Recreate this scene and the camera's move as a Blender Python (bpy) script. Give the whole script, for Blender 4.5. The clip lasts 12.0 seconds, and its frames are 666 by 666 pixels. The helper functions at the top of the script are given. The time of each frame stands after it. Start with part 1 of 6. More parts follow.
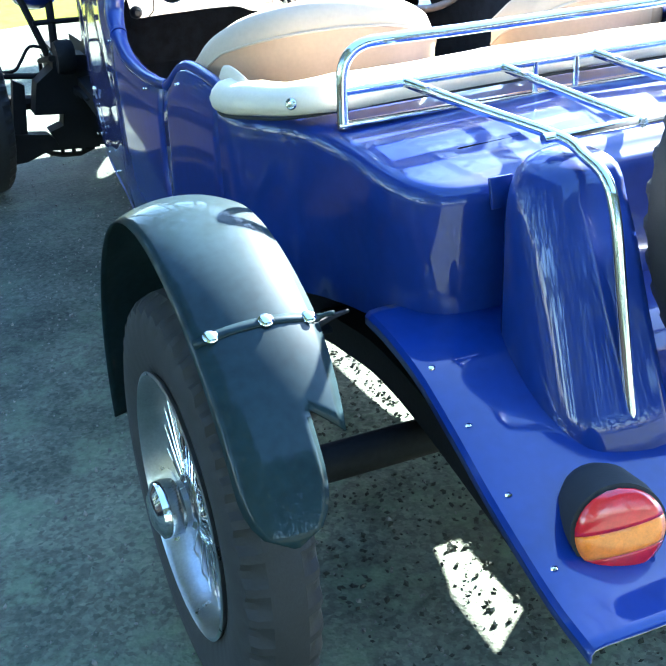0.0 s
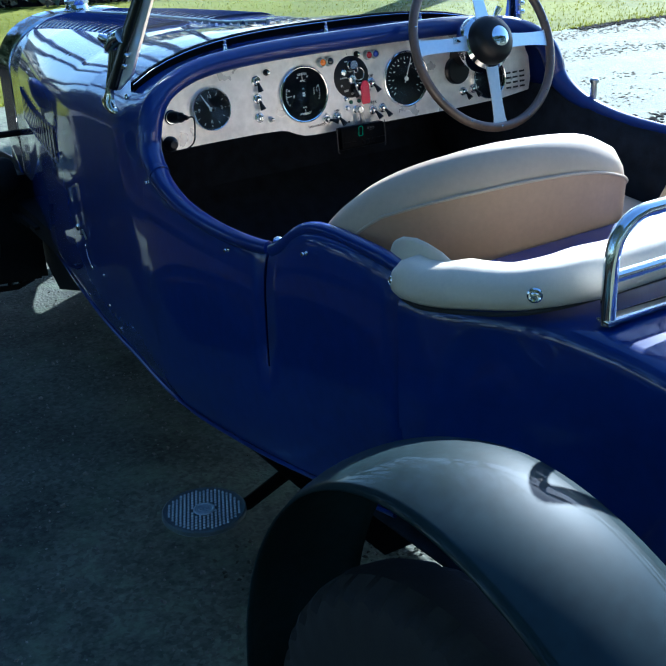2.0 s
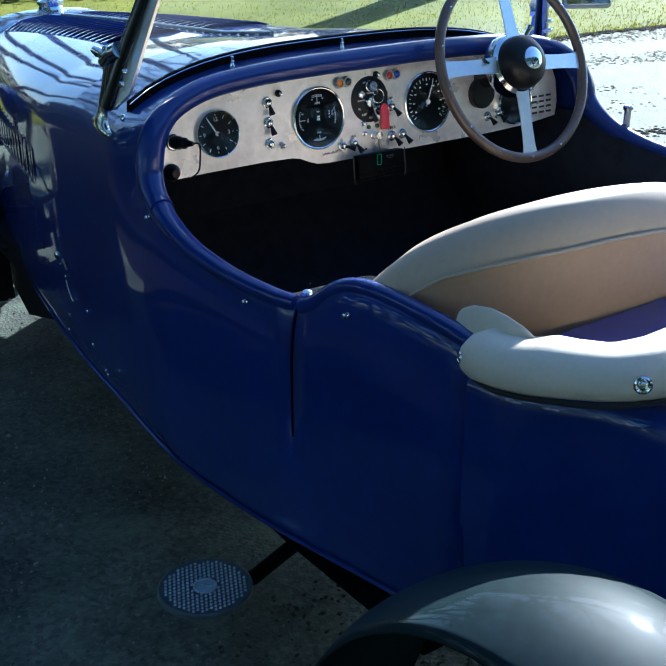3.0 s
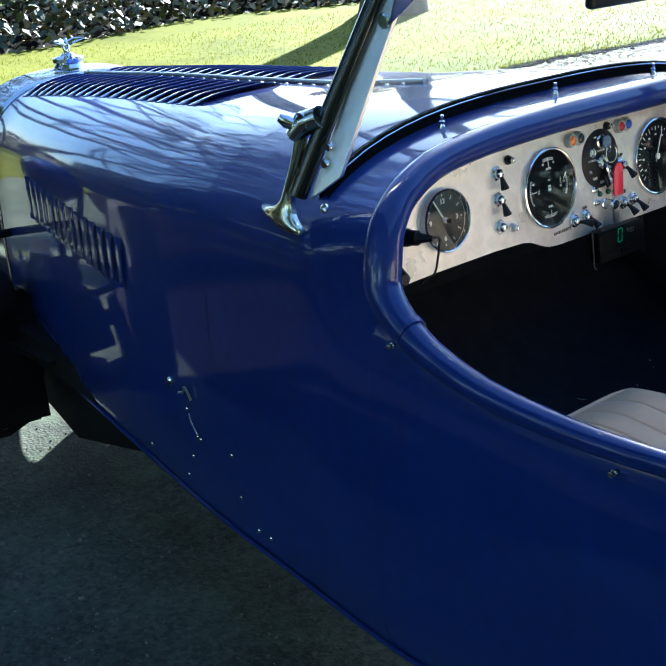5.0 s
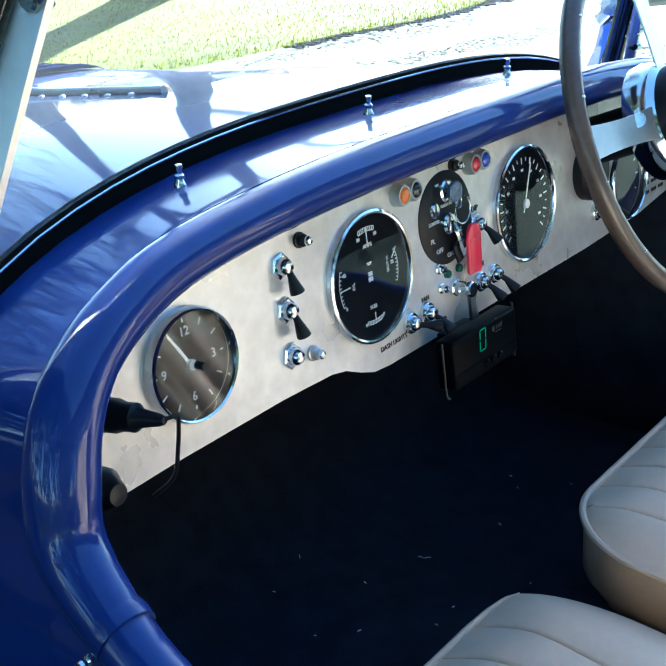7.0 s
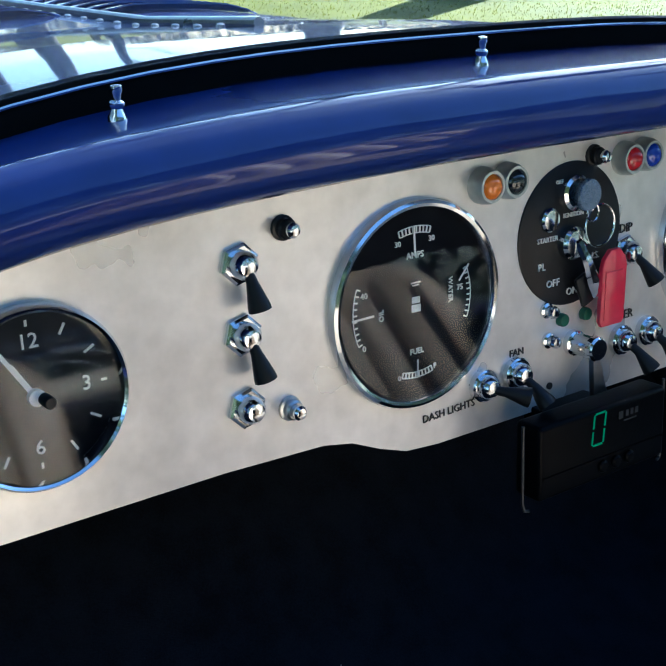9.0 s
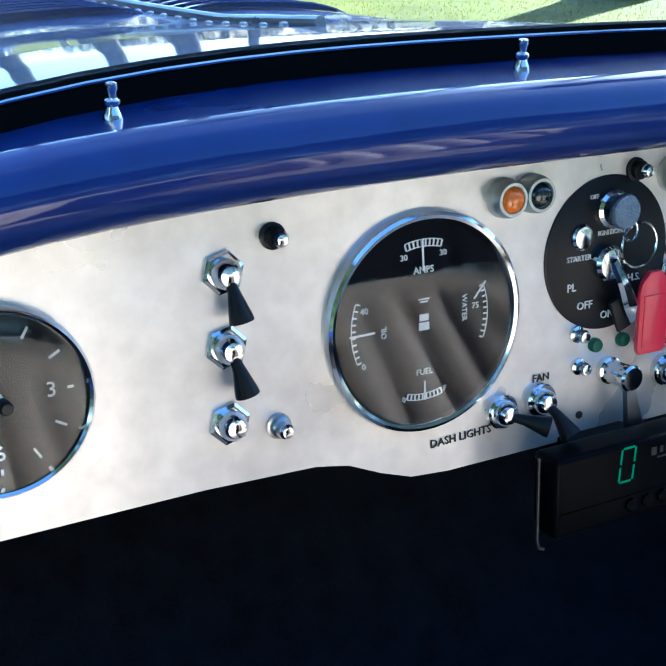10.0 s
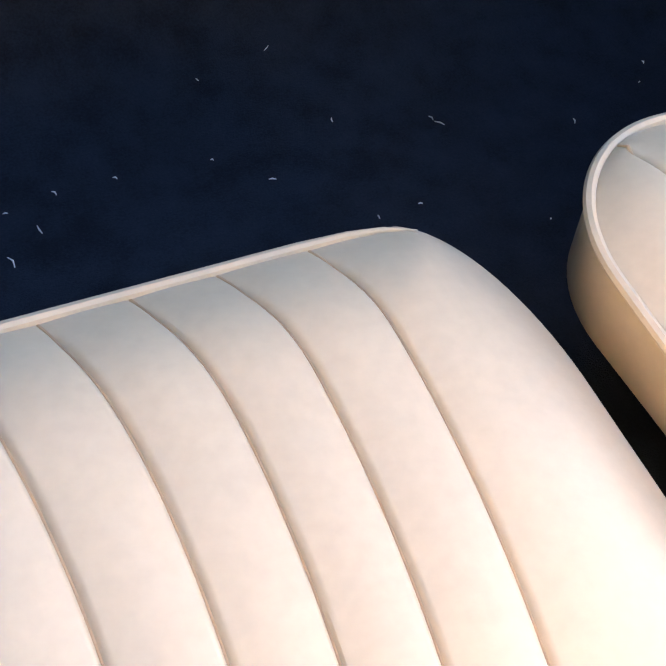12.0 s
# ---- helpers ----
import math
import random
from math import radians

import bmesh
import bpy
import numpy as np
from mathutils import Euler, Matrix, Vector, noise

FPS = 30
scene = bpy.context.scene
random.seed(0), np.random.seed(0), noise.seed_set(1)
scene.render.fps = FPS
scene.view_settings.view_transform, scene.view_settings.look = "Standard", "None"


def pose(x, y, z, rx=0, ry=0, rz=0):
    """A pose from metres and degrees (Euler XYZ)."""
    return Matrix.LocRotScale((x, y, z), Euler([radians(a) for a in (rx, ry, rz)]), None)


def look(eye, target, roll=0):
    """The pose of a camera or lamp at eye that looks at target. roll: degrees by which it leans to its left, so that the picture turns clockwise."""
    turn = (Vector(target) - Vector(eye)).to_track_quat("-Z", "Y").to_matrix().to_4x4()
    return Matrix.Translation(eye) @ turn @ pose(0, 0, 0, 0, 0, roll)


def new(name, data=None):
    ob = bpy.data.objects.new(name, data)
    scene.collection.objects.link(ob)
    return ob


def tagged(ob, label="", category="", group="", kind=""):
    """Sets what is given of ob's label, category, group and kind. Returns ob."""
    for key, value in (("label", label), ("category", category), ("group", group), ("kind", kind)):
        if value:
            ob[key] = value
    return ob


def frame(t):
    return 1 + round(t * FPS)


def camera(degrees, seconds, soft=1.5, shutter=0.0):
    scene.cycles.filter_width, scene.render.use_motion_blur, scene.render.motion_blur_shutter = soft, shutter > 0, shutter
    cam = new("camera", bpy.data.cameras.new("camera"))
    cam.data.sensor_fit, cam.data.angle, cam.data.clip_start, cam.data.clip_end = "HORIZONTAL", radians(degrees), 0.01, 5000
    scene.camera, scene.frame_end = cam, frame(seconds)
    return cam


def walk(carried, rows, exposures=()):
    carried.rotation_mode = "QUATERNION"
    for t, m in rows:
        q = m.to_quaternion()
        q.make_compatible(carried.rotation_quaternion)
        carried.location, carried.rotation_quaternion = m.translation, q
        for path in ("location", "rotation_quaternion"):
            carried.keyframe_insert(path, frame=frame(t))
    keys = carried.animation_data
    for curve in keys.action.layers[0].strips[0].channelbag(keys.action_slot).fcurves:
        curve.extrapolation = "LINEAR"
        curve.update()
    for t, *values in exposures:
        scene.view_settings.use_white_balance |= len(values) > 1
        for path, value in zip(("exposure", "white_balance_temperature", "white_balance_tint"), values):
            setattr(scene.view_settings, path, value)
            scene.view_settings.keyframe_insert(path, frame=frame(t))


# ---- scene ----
cam = camera(32.72, 12.0)
PATH = [
    (0, (-1.1830, -2.9860, 1.5122), (-0.8384, -2.1601, 1.0660), -2.82),
    (0.5, (-1.3325, -2.7779, 1.5071), (-0.9264, -1.9729, 1.0746), -1.79),
    (1, (-1.3921, -2.5911, 1.5073), (-0.9527, -1.7955, 1.0902), -1.78),
    (1.5, (-1.3947, -2.3701, 1.5305), (-0.9288, -1.5804, 1.1314), -1.94),
    (2, (-1.4206, -2.1576, 1.5318), (-0.9321, -1.3811, 1.1338), -2.17),
    (2.5, (-1.4132, -2.0133, 1.5317), (-0.9038, -1.2553, 1.1245), -1.81),
    (3, (-1.3798, -1.8576, 1.5263), (-0.8547, -1.1057, 1.1277), -0.25),
    (3.5, (-1.3514, -1.6909, 1.5102), (-0.8155, -0.9385, 1.1272), 0.84),
    (3.7, (-1.3651, -1.6280, 1.5022), (-0.8257, -0.8771, 1.1212), 0.42),
    (5.3, (-1.4651, -0.9473, 1.4586), (-0.8354, -0.2620, 1.0928), -3.69),
    (5.5, (-1.4357, -0.8822, 1.4495), (-0.7730, -0.2269, 1.0871), -3.72),
    (6, (-1.3058, -0.7213, 1.4207), (-0.5802, -0.1475, 1.0409), -3.65),
    (6.5, (-1.0952, -0.6466, 1.3979), (-0.3670, -0.0888, 0.9998), -2.61),
    (6.7, (-1.0057, -0.6190, 1.3913), (-0.2818, -0.0567, 0.9916), -2.19),
    (8.3, (-0.5983, -0.4746, 1.3057), (0.0438, 0.1971, 0.9362), -0.22),
    (8.5, (-0.5682, -0.4722, 1.2912), (0.0516, 0.2189, 0.9195), 0.49),
    (9, (-0.5207, -0.4686, 1.2558), (0.0272, 0.2736, 0.8698), 1.85),
    (9.5, (-0.4765, -0.4733, 1.2440), (-0.0081, 0.3213, 0.8578), 1.94),
    (10, (-0.4401, -0.4791, 1.2517), (0.0092, 0.3257, 0.8637), 1.73),
    (10.5, (-0.4219, -0.4810, 1.2442), (0.0413, 0.3094, 0.8434), 2.07),
    (10.9, (-0.4097, -0.4779, 1.2238), (0.0406, 0.2677, 0.7327), 4.67),
    (11.1, (-0.3974, -0.4949, 1.2115), (0.0160, 0.2380, 0.6711), 5.24),
    (11.3, (-0.3968, -0.4962, 1.2030), (0.0033, 0.1991, 0.6060), 7.03),
    (11.5, (-0.3966, -0.4983, 1.1940), (-0.0118, 0.1561, 0.5431), 7.96),
    (11.7, (-0.3967, -0.5011, 1.1845), (-0.0203, 0.1040, 0.4830), 9.90),
    (11.9, (-0.3971, -0.5047, 1.1746), (-0.0201, 0.0437, 0.4281), 11.17),
    (12, (-0.3974, -0.5068, 1.1694), (-0.0139, 0.0114, 0.4050), 12.40),
]
EXPOSURES = [(0.0, 4.65, 5150, 3), (0.5, 3.95, 4900, 4), (1.0, 3.2, 4650, 4), (1.5, 2.75, 4650, 3), (2.0, 2.4, 4600, 4), (2.5, 1.9, 4800, 5), (3.0, 2.35, 4800, 5), (3.5, 3.05, 4600, 3), (5.5, 2.9, 5250, 2),
             (6.0, 3.1, 5050, 0), (6.5, 3.45, 4900, -3), (8.5, 2.3, 4600, 1), (9.0, 2.6, 4800, 2), (9.5, 2.95, 4600, 3), (10.5, 3.05, 4550, 2), (11.0, 3.0, 4550, 3), (11.5, 4.5, 7300, 12), (12.0, 4.7, 6900, 12)]
walk(cam, [(t, look(eye, target, roll)) for t, eye, target, roll in PATH], EXPOSURES)

# ---- world, sun, exposure ----
SUN_DIR = Vector((0.852, 0.523, 0)).normalized() * math.cos(radians(26)) + Vector((0, 0, math.sin(radians(26))))
world = bpy.data.worlds.new("sky")
scene.world = world
world.use_nodes = True
wn = world.node_tree
sky = wn.nodes.new("ShaderNodeTexSky")
sky.sky_type, sky.sun_disc = 'NISHITA', False
sky.sun_elevation = radians(26)
sky.sun_rotation = math.atan2(SUN_DIR.x, SUN_DIR.y)
sky.air_density, sky.dust_density, sky.ozone_density = 1.0, 0.7, 1.6
wn.links.new(sky.outputs[0], wn.nodes["Background"].inputs[0])
wn.nodes["Background"].inputs[1].default_value = 0.06
lamp = bpy.data.lights.new("sun", 'SUN')
lamp.energy, lamp.angle, lamp.color = 4.2, radians(0.55), (1.0, 0.89, 0.73)
sun = new("sun", lamp)
sun.matrix_world = look(SUN_DIR * 30, (0, 0, 0))


# ---- helpers of this scene ----
CX = 0.035          # the car's centre line


def smooth_line(points, n):
    """A Catmull-Rom line through the points, n steps a span."""
    p = [Vector(q) for q in points]
    p = [p[0] * 2 - p[1]] + p + [p[-1] * 2 - p[-2]]
    out = []
    for i in range(1, len(p) - 2):
        a, b, c, d = p[i - 1:i + 3]
        for k in range(n):
            t = k / n
            out.append(0.5 * (2 * b + (c - a) * t + (2 * a - 5 * b + 4 * c - d) * t * t + (3 * b - a - 3 * c + d) * t ** 3))
    return out + [p[-2]]


def add_grid(bm, rows, close=False, skip=None):
    """Quads between rows of points of equal length."""
    vs = [[bm.verts.new(p) for p in row] for row in rows]
    for i in range(len(vs) - 1):
        n = len(vs[i])
        for j in range(n if close else n - 1):
            if skip and skip(i, j):
                continue
            q = [vs[i][j], vs[i][(j + 1) % n], vs[i + 1][(j + 1) % n], vs[i + 1][j]]
            try:
                bm.faces.new(q)
            except ValueError:
                pass
    return vs


def add_tube(bm, points, radius, seg=10, caps=True):
    """A round bar along points; radius may be a list."""
    pts = [Vector(p) for p in points]
    rs = radius if isinstance(radius, (list, tuple)) else [radius] * len(pts)
    up, rows = None, []
    for i, p in enumerate(pts):
        t = (pts[min(i + 1, len(pts) - 1)] - pts[max(i - 1, 0)]).normalized()
        if up is None:
            up = t.orthogonal().normalized()
        up = (up - t * up.dot(t)).normalized()
        side = t.cross(up)
        rows.append([p + (up * math.cos(a) + side * math.sin(a)) * rs[i] for a in [2 * math.pi * k / seg for k in range(seg)]])
    vs = add_grid(bm, rows, close=True)
    if caps:
        for row in (vs[0], vs[-1]):
            bm.faces.new(row)


def add_lathe(bm, profile, m=Matrix.Identity(4), seg=32, wobble=None):
    """Turns (radius, height) pairs about the local z of m."""
    rows = []
    for r, h in profile:
        row = []
        for k in range(seg):
            a = 2 * math.pi * k / seg
            rr = r * (wobble(k, h) if wobble else 1)
            row.append(m @ Vector((rr * math.cos(a), rr * math.sin(a), h)))
        rows.append(row)
    vs = add_grid(bm, rows, close=True)
    for row, (r, h) in ((vs[0], profile[0]), (vs[-1], profile[-1])):
        if r > 1e-5:
            bm.faces.new(row)
    bmesh.ops.remove_doubles(bm, verts=bm.verts, dist=1e-6)


def add_box(bm, size, m=Matrix.Identity(4), bevel=0.0, seg=2):
    made = bmesh.ops.create_cube(bm, size=1, matrix=m @ Matrix.Diagonal((*size, 1)))["verts"]
    if bevel:
        edges = list({e for v in made for e in v.link_edges})
        bmesh.ops.bevel(bm, geom=edges, offset=bevel, segments=seg, profile=0.5, affect='EDGES')


def part(name, bm, material, parent=None, label="", angle=35, solid=0.0, offset=0.0):
    """Links a bmesh as one mesh object, under a thing or a part."""
    bmesh.ops.recalc_face_normals(bm, faces=bm.faces)
    me = bpy.data.meshes.new(name)
    bm.to_mesh(me)
    bm.free()
    me.materials.append(material)
    for p in me.polygons:
        p.use_smooth = True
    me.set_sharp_from_angle(angle=radians(angle))
    ob = new(name, me)
    if parent:
        ob.parent = parent
    if label:
        ob["label"] = label
    if solid:
        s = ob.modifiers.new("thickness", 'SOLIDIFY')
        s.thickness, s.offset = solid, offset
    return ob


def thing(name, label, category, group="", kind=""):
    return tagged(new(name), label, category, group, kind)


def sub(name, parent):
    ob = new(name)
    ob.parent = parent
    return ob


def letters(name, text, size, m, material, parent, depth=0.0004, align='CENTER'):
    """Raised lettering lying in the local xy of m."""
    cu = bpy.data.curves.new(name, 'FONT')
    cu.body, cu.size, cu.extrude, cu.align_x, cu.align_y, cu.resolution_u = text, size, depth, align, 'CENTER', 2
    tmp = new(name, cu)
    me = bpy.data.meshes.new_from_object(tmp.evaluated_get(bpy.context.evaluated_depsgraph_get()))
    bpy.data.objects.remove(tmp)
    me.transform(m)
    me.materials.clear()
    me.materials.append(material)
    ob = new(name, me)
    ob.parent = parent
    return ob


# ---- materials ----
def material(name, colour, rough=0.5, metal=0.0, var=0.12, scale=20.0, fine=150.0, bump=0.0, bump_scale=200.0, coat=0.0, second=None, rough_var=0.1, spec=0.5, coat_rough=0.04, coord='Object'):
    """A surface with colour and gloss that vary at two scales, and a fine relief."""
    m = bpy.data.materials.new(name)
    m.use_nodes = True
    nt = m.node_tree
    b = nt.nodes["Principled BSDF"]
    tc = nt.nodes.new("ShaderNodeTexCoord")
    n1, n2 = nt.nodes.new("ShaderNodeTexNoise"), nt.nodes.new("ShaderNodeTexNoise")
    for n, s in ((n1, scale), (n2, fine)):
        n.inputs["Scale"].default_value, n.inputs["Detail"].default_value = s, 4
        nt.links.new(tc.outputs[coord], n.inputs["Vector"])
    mix = nt.nodes.new("ShaderNodeMath")
    mix.operation = 'MULTIPLY_ADD'
    mix.inputs[1].default_value = 0.6
    half = nt.nodes.new("ShaderNodeMath")
    half.operation = 'MULTIPLY'
    half.inputs[1].default_value = 0.4
    nt.links.new(n2.outputs["Fac"], half.inputs[0])
    nt.links.new(n1.outputs["Fac"], mix.inputs[0])
    nt.links.new(half.outputs[0], mix.inputs[2])
    ramp = nt.nodes.new("ShaderNodeValToRGB")
    c = Vector(colour)
    lo = c * (1 - var)
    hi = Vector(second) if second else c * (1 + var)
    ramp.color_ramp.elements[0].position, ramp.color_ramp.elements[0].color = 0.35, (*lo, 1)
    ramp.color_ramp.elements[1].position, ramp.color_ramp.elements[1].color = 0.65, (*hi, 1)
    nt.links.new(mix.outputs[0], ramp.inputs[0])
    nt.links.new(ramp.outputs[0], b.inputs["Base Color"])
    rr = nt.nodes.new("ShaderNodeMapRange")
    rr.inputs["To Min"].default_value, rr.inputs["To Max"].default_value = max(rough * (1 - rough_var), 0.01), min(rough * (1 + rough_var), 1)
    nt.links.new(n1.outputs["Fac"], rr.inputs["Value"])
    nt.links.new(rr.outputs[0], b.inputs["Roughness"])
    b.inputs["Metallic"].default_value = metal
    b.inputs["Specular IOR Level"].default_value = spec
    if coat:
        b.inputs["Coat Weight"].default_value, b.inputs["Coat Roughness"].default_value = coat, coat_rough
    if bump:
        nb, bp = nt.nodes.new("ShaderNodeTexNoise"), nt.nodes.new("ShaderNodeBump")
        nb.inputs["Scale"].default_value, nb.inputs["Detail"].default_value = bump_scale, 3
        nt.links.new(tc.outputs[coord], nb.inputs["Vector"])
        bp.inputs["Strength"].default_value, bp.inputs["Distance"].default_value = bump, 0.002
        nt.links.new(nb.outputs["Fac"], bp.inputs["Height"])
        nt.links.new(bp.outputs[0], b.inputs["Normal"])
    return m


BLUE = material("blue_paint", (0.012, 0.026, 0.155), 0.4, 0.0, 0.16, 3.0, 40.0, 0.03, 22.0, coat=0.85, spec=0.06, coat_rough=0.05)
WING = material("black_paint", (0.011, 0.021, 0.024), 0.5, 0.0, 0.3, 6.0, 60.0, 0.3, 7.0, coat=0.32, spec=0.04, coat_rough=0.05)
CHROME = material("chrome", (0.72, 0.74, 0.76), 0.09, 1.0, 0.06, 15.0, 200.0, rough_var=0.5)
POLISHED = material("polished_alloy", (0.92, 0.92, 0.89), 0.36, 1.0, 0.05, 18.0, 120.0, 0.05, 35.0, rough_var=0.3)
NICKEL = material("nickel", (0.74, 0.73, 0.62), 0.13, 1.0, 0.08, 15.0, 200.0, rough_var=0.4)
STEEL = material("dull_steel", (0.48, 0.49, 0.5), 0.3, 1.0, 0.15, 20.0, 200.0, rough_var=0.3)
ALU = material("painted_aluminium", (0.7, 0.675, 0.635), 0.3, 0.5, 0.13, 14.0, 70.0, 0.07, 45.0, rough_var=0.4, second=(0.84, 0.81, 0.775))
RUBBER = material("rubber", (0.014, 0.014, 0.015), 0.75, 0.0, 0.3, 30.0, 200.0, 0.2, 300.0)
BLACK = material("black_plastic", (0.007, 0.008, 0.01), 0.35, 0.0, 0.25, 40.0, 200.0, 0.03, 500.0, spec=0.25)
IRON = material("chassis_black", (0.006, 0.006, 0.007), 0.7, 0.0, 0.4, 10.0, 90.0, 0.2, 120.0, spec=0.2)
LEATHER = material("cream_leather", (0.48, 0.375, 0.268), 0.42, 0.0, 0.06, 9.0, 120.0, 0.008, 700.0, rough_var=0.2, spec=0.3)
LEATHER_BACK = material("tan_leather", (0.42, 0.27, 0.16), 0.5, 0.0, 0.08, 9.0, 120.0, 0.03, 700.0)
HIDE = material("cream_cloth", (0.64, 0.56, 0.43), 0.42, 0.0, 0.06, 12.0, 200.0, 0.15, 900.0)
CARPET = material("dark_carpet", (0.014, 0.0185, 0.029), 0.95, 0.0, 0.4, 30.0, 500.0, 0.5, 900.0, spec=0.15)
DIAL = material("dial_black", (0.007, 0.009, 0.014), 0.5, 0.0, 0.05, 10.0, 30.0, spec=0.08)
WHITE = material("white_marking", (0.78, 0.78, 0.74), 0.5, 0.0, 0.03)
INK = material("black_ink", (0.012, 0.012, 0.012), 0.5, 0.0, 0.05)
WOOD = material("wheel_rim_brown", (0.085, 0.06, 0.045), 0.35, 0.0, 0.25, 18.0, 140.0, 0.05, 300.0, coat=0.3)
RED = material("red_plastic", (0.62, 0.02, 0.06), 0.3, 0.0, 0.08, 30.0, 200.0, coat=0.3)
LENS_RED = material("red_lens", (0.5, 0.012, 0.02), 0.12, 0.0, 0.15, 60.0, 300.0, coat=0.6)
LENS_AMBER = material("amber_lens", (0.75, 0.2, 0.012), 0.12, 0.0, 0.15, 60.0, 300.0, coat=0.6)
LENS_BLUE = material("blue_lens", (0.02, 0.05, 0.4), 0.12, 0.0, 0.15, 60.0, 300.0, coat=0.6)
LENS_DARK = material("dark_lens", (0.015, 0.02, 0.022), 0.1, 0.0, 0.15, 60.0, 300.0, coat=0.6)
GREEN = material("green_plastic", (0.01, 0.09, 0.05), 0.35, 0.0, 0.15)
SURROUND = material("grey_surround", (0.5, 0.54, 0.52), 0.38, 0.8, 0.15, 40.0, 200.0)
BOXBLACK = material("matt_black", (0.003, 0.0035, 0.004), 0.8, 0.0, 0.2, 40.0, 200.0, spec=0.04)
TREAD = material("step_tread", (0.42, 0.48, 0.52), 0.4, 0.4, 0.2, 40.0, 300.0)
TUBE = material("black_lacquer", (0.012, 0.015, 0.014), 0.16, 0.3, 0.25, 30.0, 200.0, 0.02, 60.0, coat=0.6)
KEYMETAL = material("key_metal", (0.2, 0.27, 0.36), 0.25, 0.9, 0.3, 400.0, 900.0, 0.6, 900.0)
UNITBLACK = material("unit_plastic", (0.0014, 0.0019, 0.0028), 0.35, 0.0, 0.2, 40.0, 200.0, 0.05, 400.0, spec=0.04)
DARKSTEEL = material("dark_steel", (0.035, 0.038, 0.042), 0.4, 0.6, 0.2, 60.0, 300.0)
STEPMAT = material("step_plate", (0.07, 0.09, 0.1), 0.5, 0.2, 0.25, 40.0, 300.0)


def glass_material(name, tint, rough, gloss, dust=0.0):
    """Thin clear glass: mostly clear, with a sheen and a film of dust."""
    m = bpy.data.materials.new(name)
    m.use_nodes = True
    nt = m.node_tree
    nt.nodes.remove(nt.nodes["Principled BSDF"])
    tr, gl, mx, lw, pw, ma = (nt.nodes.new(k) for k in ("ShaderNodeBsdfTransparent", "ShaderNodeBsdfGlossy", "ShaderNodeMixShader", "ShaderNodeLayerWeight", "ShaderNodeMath", "ShaderNodeMath"))
    tr.inputs[0].default_value = (*tint, 1)
    gl.inputs["Roughness"].default_value = rough
    pw.operation, ma.operation = 'POWER', 'MULTIPLY_ADD'
    lw.inputs["Blend"].default_value = 0.5
    pw.inputs[1].default_value, ma.inputs[1].default_value, ma.inputs[2].default_value = 5.0, 0.9, gloss
    nt.links.new(lw.outputs["Facing"], pw.inputs[0])
    nt.links.new(pw.outputs[0], ma.inputs[0])
    nt.links.new(ma.outputs[0], mx.inputs[0])
    nt.links.new(tr.outputs[0], mx.inputs[1])
    nt.links.new(gl.outputs[0], mx.inputs[2])
    if dust:
        du, film, spots, amount = (nt.nodes.new(k) for k in ("ShaderNodeBsdfTranslucent", "ShaderNodeMixShader", "ShaderNodeTexNoise", "ShaderNodeMapRange"))
        du.inputs[0].default_value = (0.8, 0.82, 0.8, 1)
        spots.inputs["Scale"].default_value, spots.inputs["Detail"].default_value = 6.0, 5
        amount.inputs["To Min"].default_value, amount.inputs["To Max"].default_value = dust * 0.5, dust * 1.5
        nt.links.new(spots.outputs["Fac"], amount.inputs["Value"])
        nt.links.new(amount.outputs[0], film.inputs[0])
        nt.links.new(mx.outputs[0], film.inputs[1])
        nt.links.new(du.outputs[0], film.inputs[2])
        mx = film
    nt.links.new(mx.outputs[0], nt.nodes["Material Output"].inputs[0])
    return m


GLASS = glass_material("window_glass", (0.93, 0.96, 0.95), 0.03, 0.05, 0.05)
DIALGLASS = glass_material("dial_glass", (0.97, 0.98, 0.98), 0.015, 0.025)

DIGIT = bpy.data.materials.new("green_digit")
DIGIT.use_nodes = True
DIGIT.node_tree.nodes["Principled BSDF"].inputs["Base Color"].default_value = (0.0, 0.2, 0.1, 1)
DIGIT.node_tree.nodes["Principled BSDF"].inputs["Emission Color"].default_value = (0.01, 0.9, 0.25, 1)
DIGIT.node_tree.nodes["Principled BSDF"].inputs["Emission Strength"].default_value = 0.009

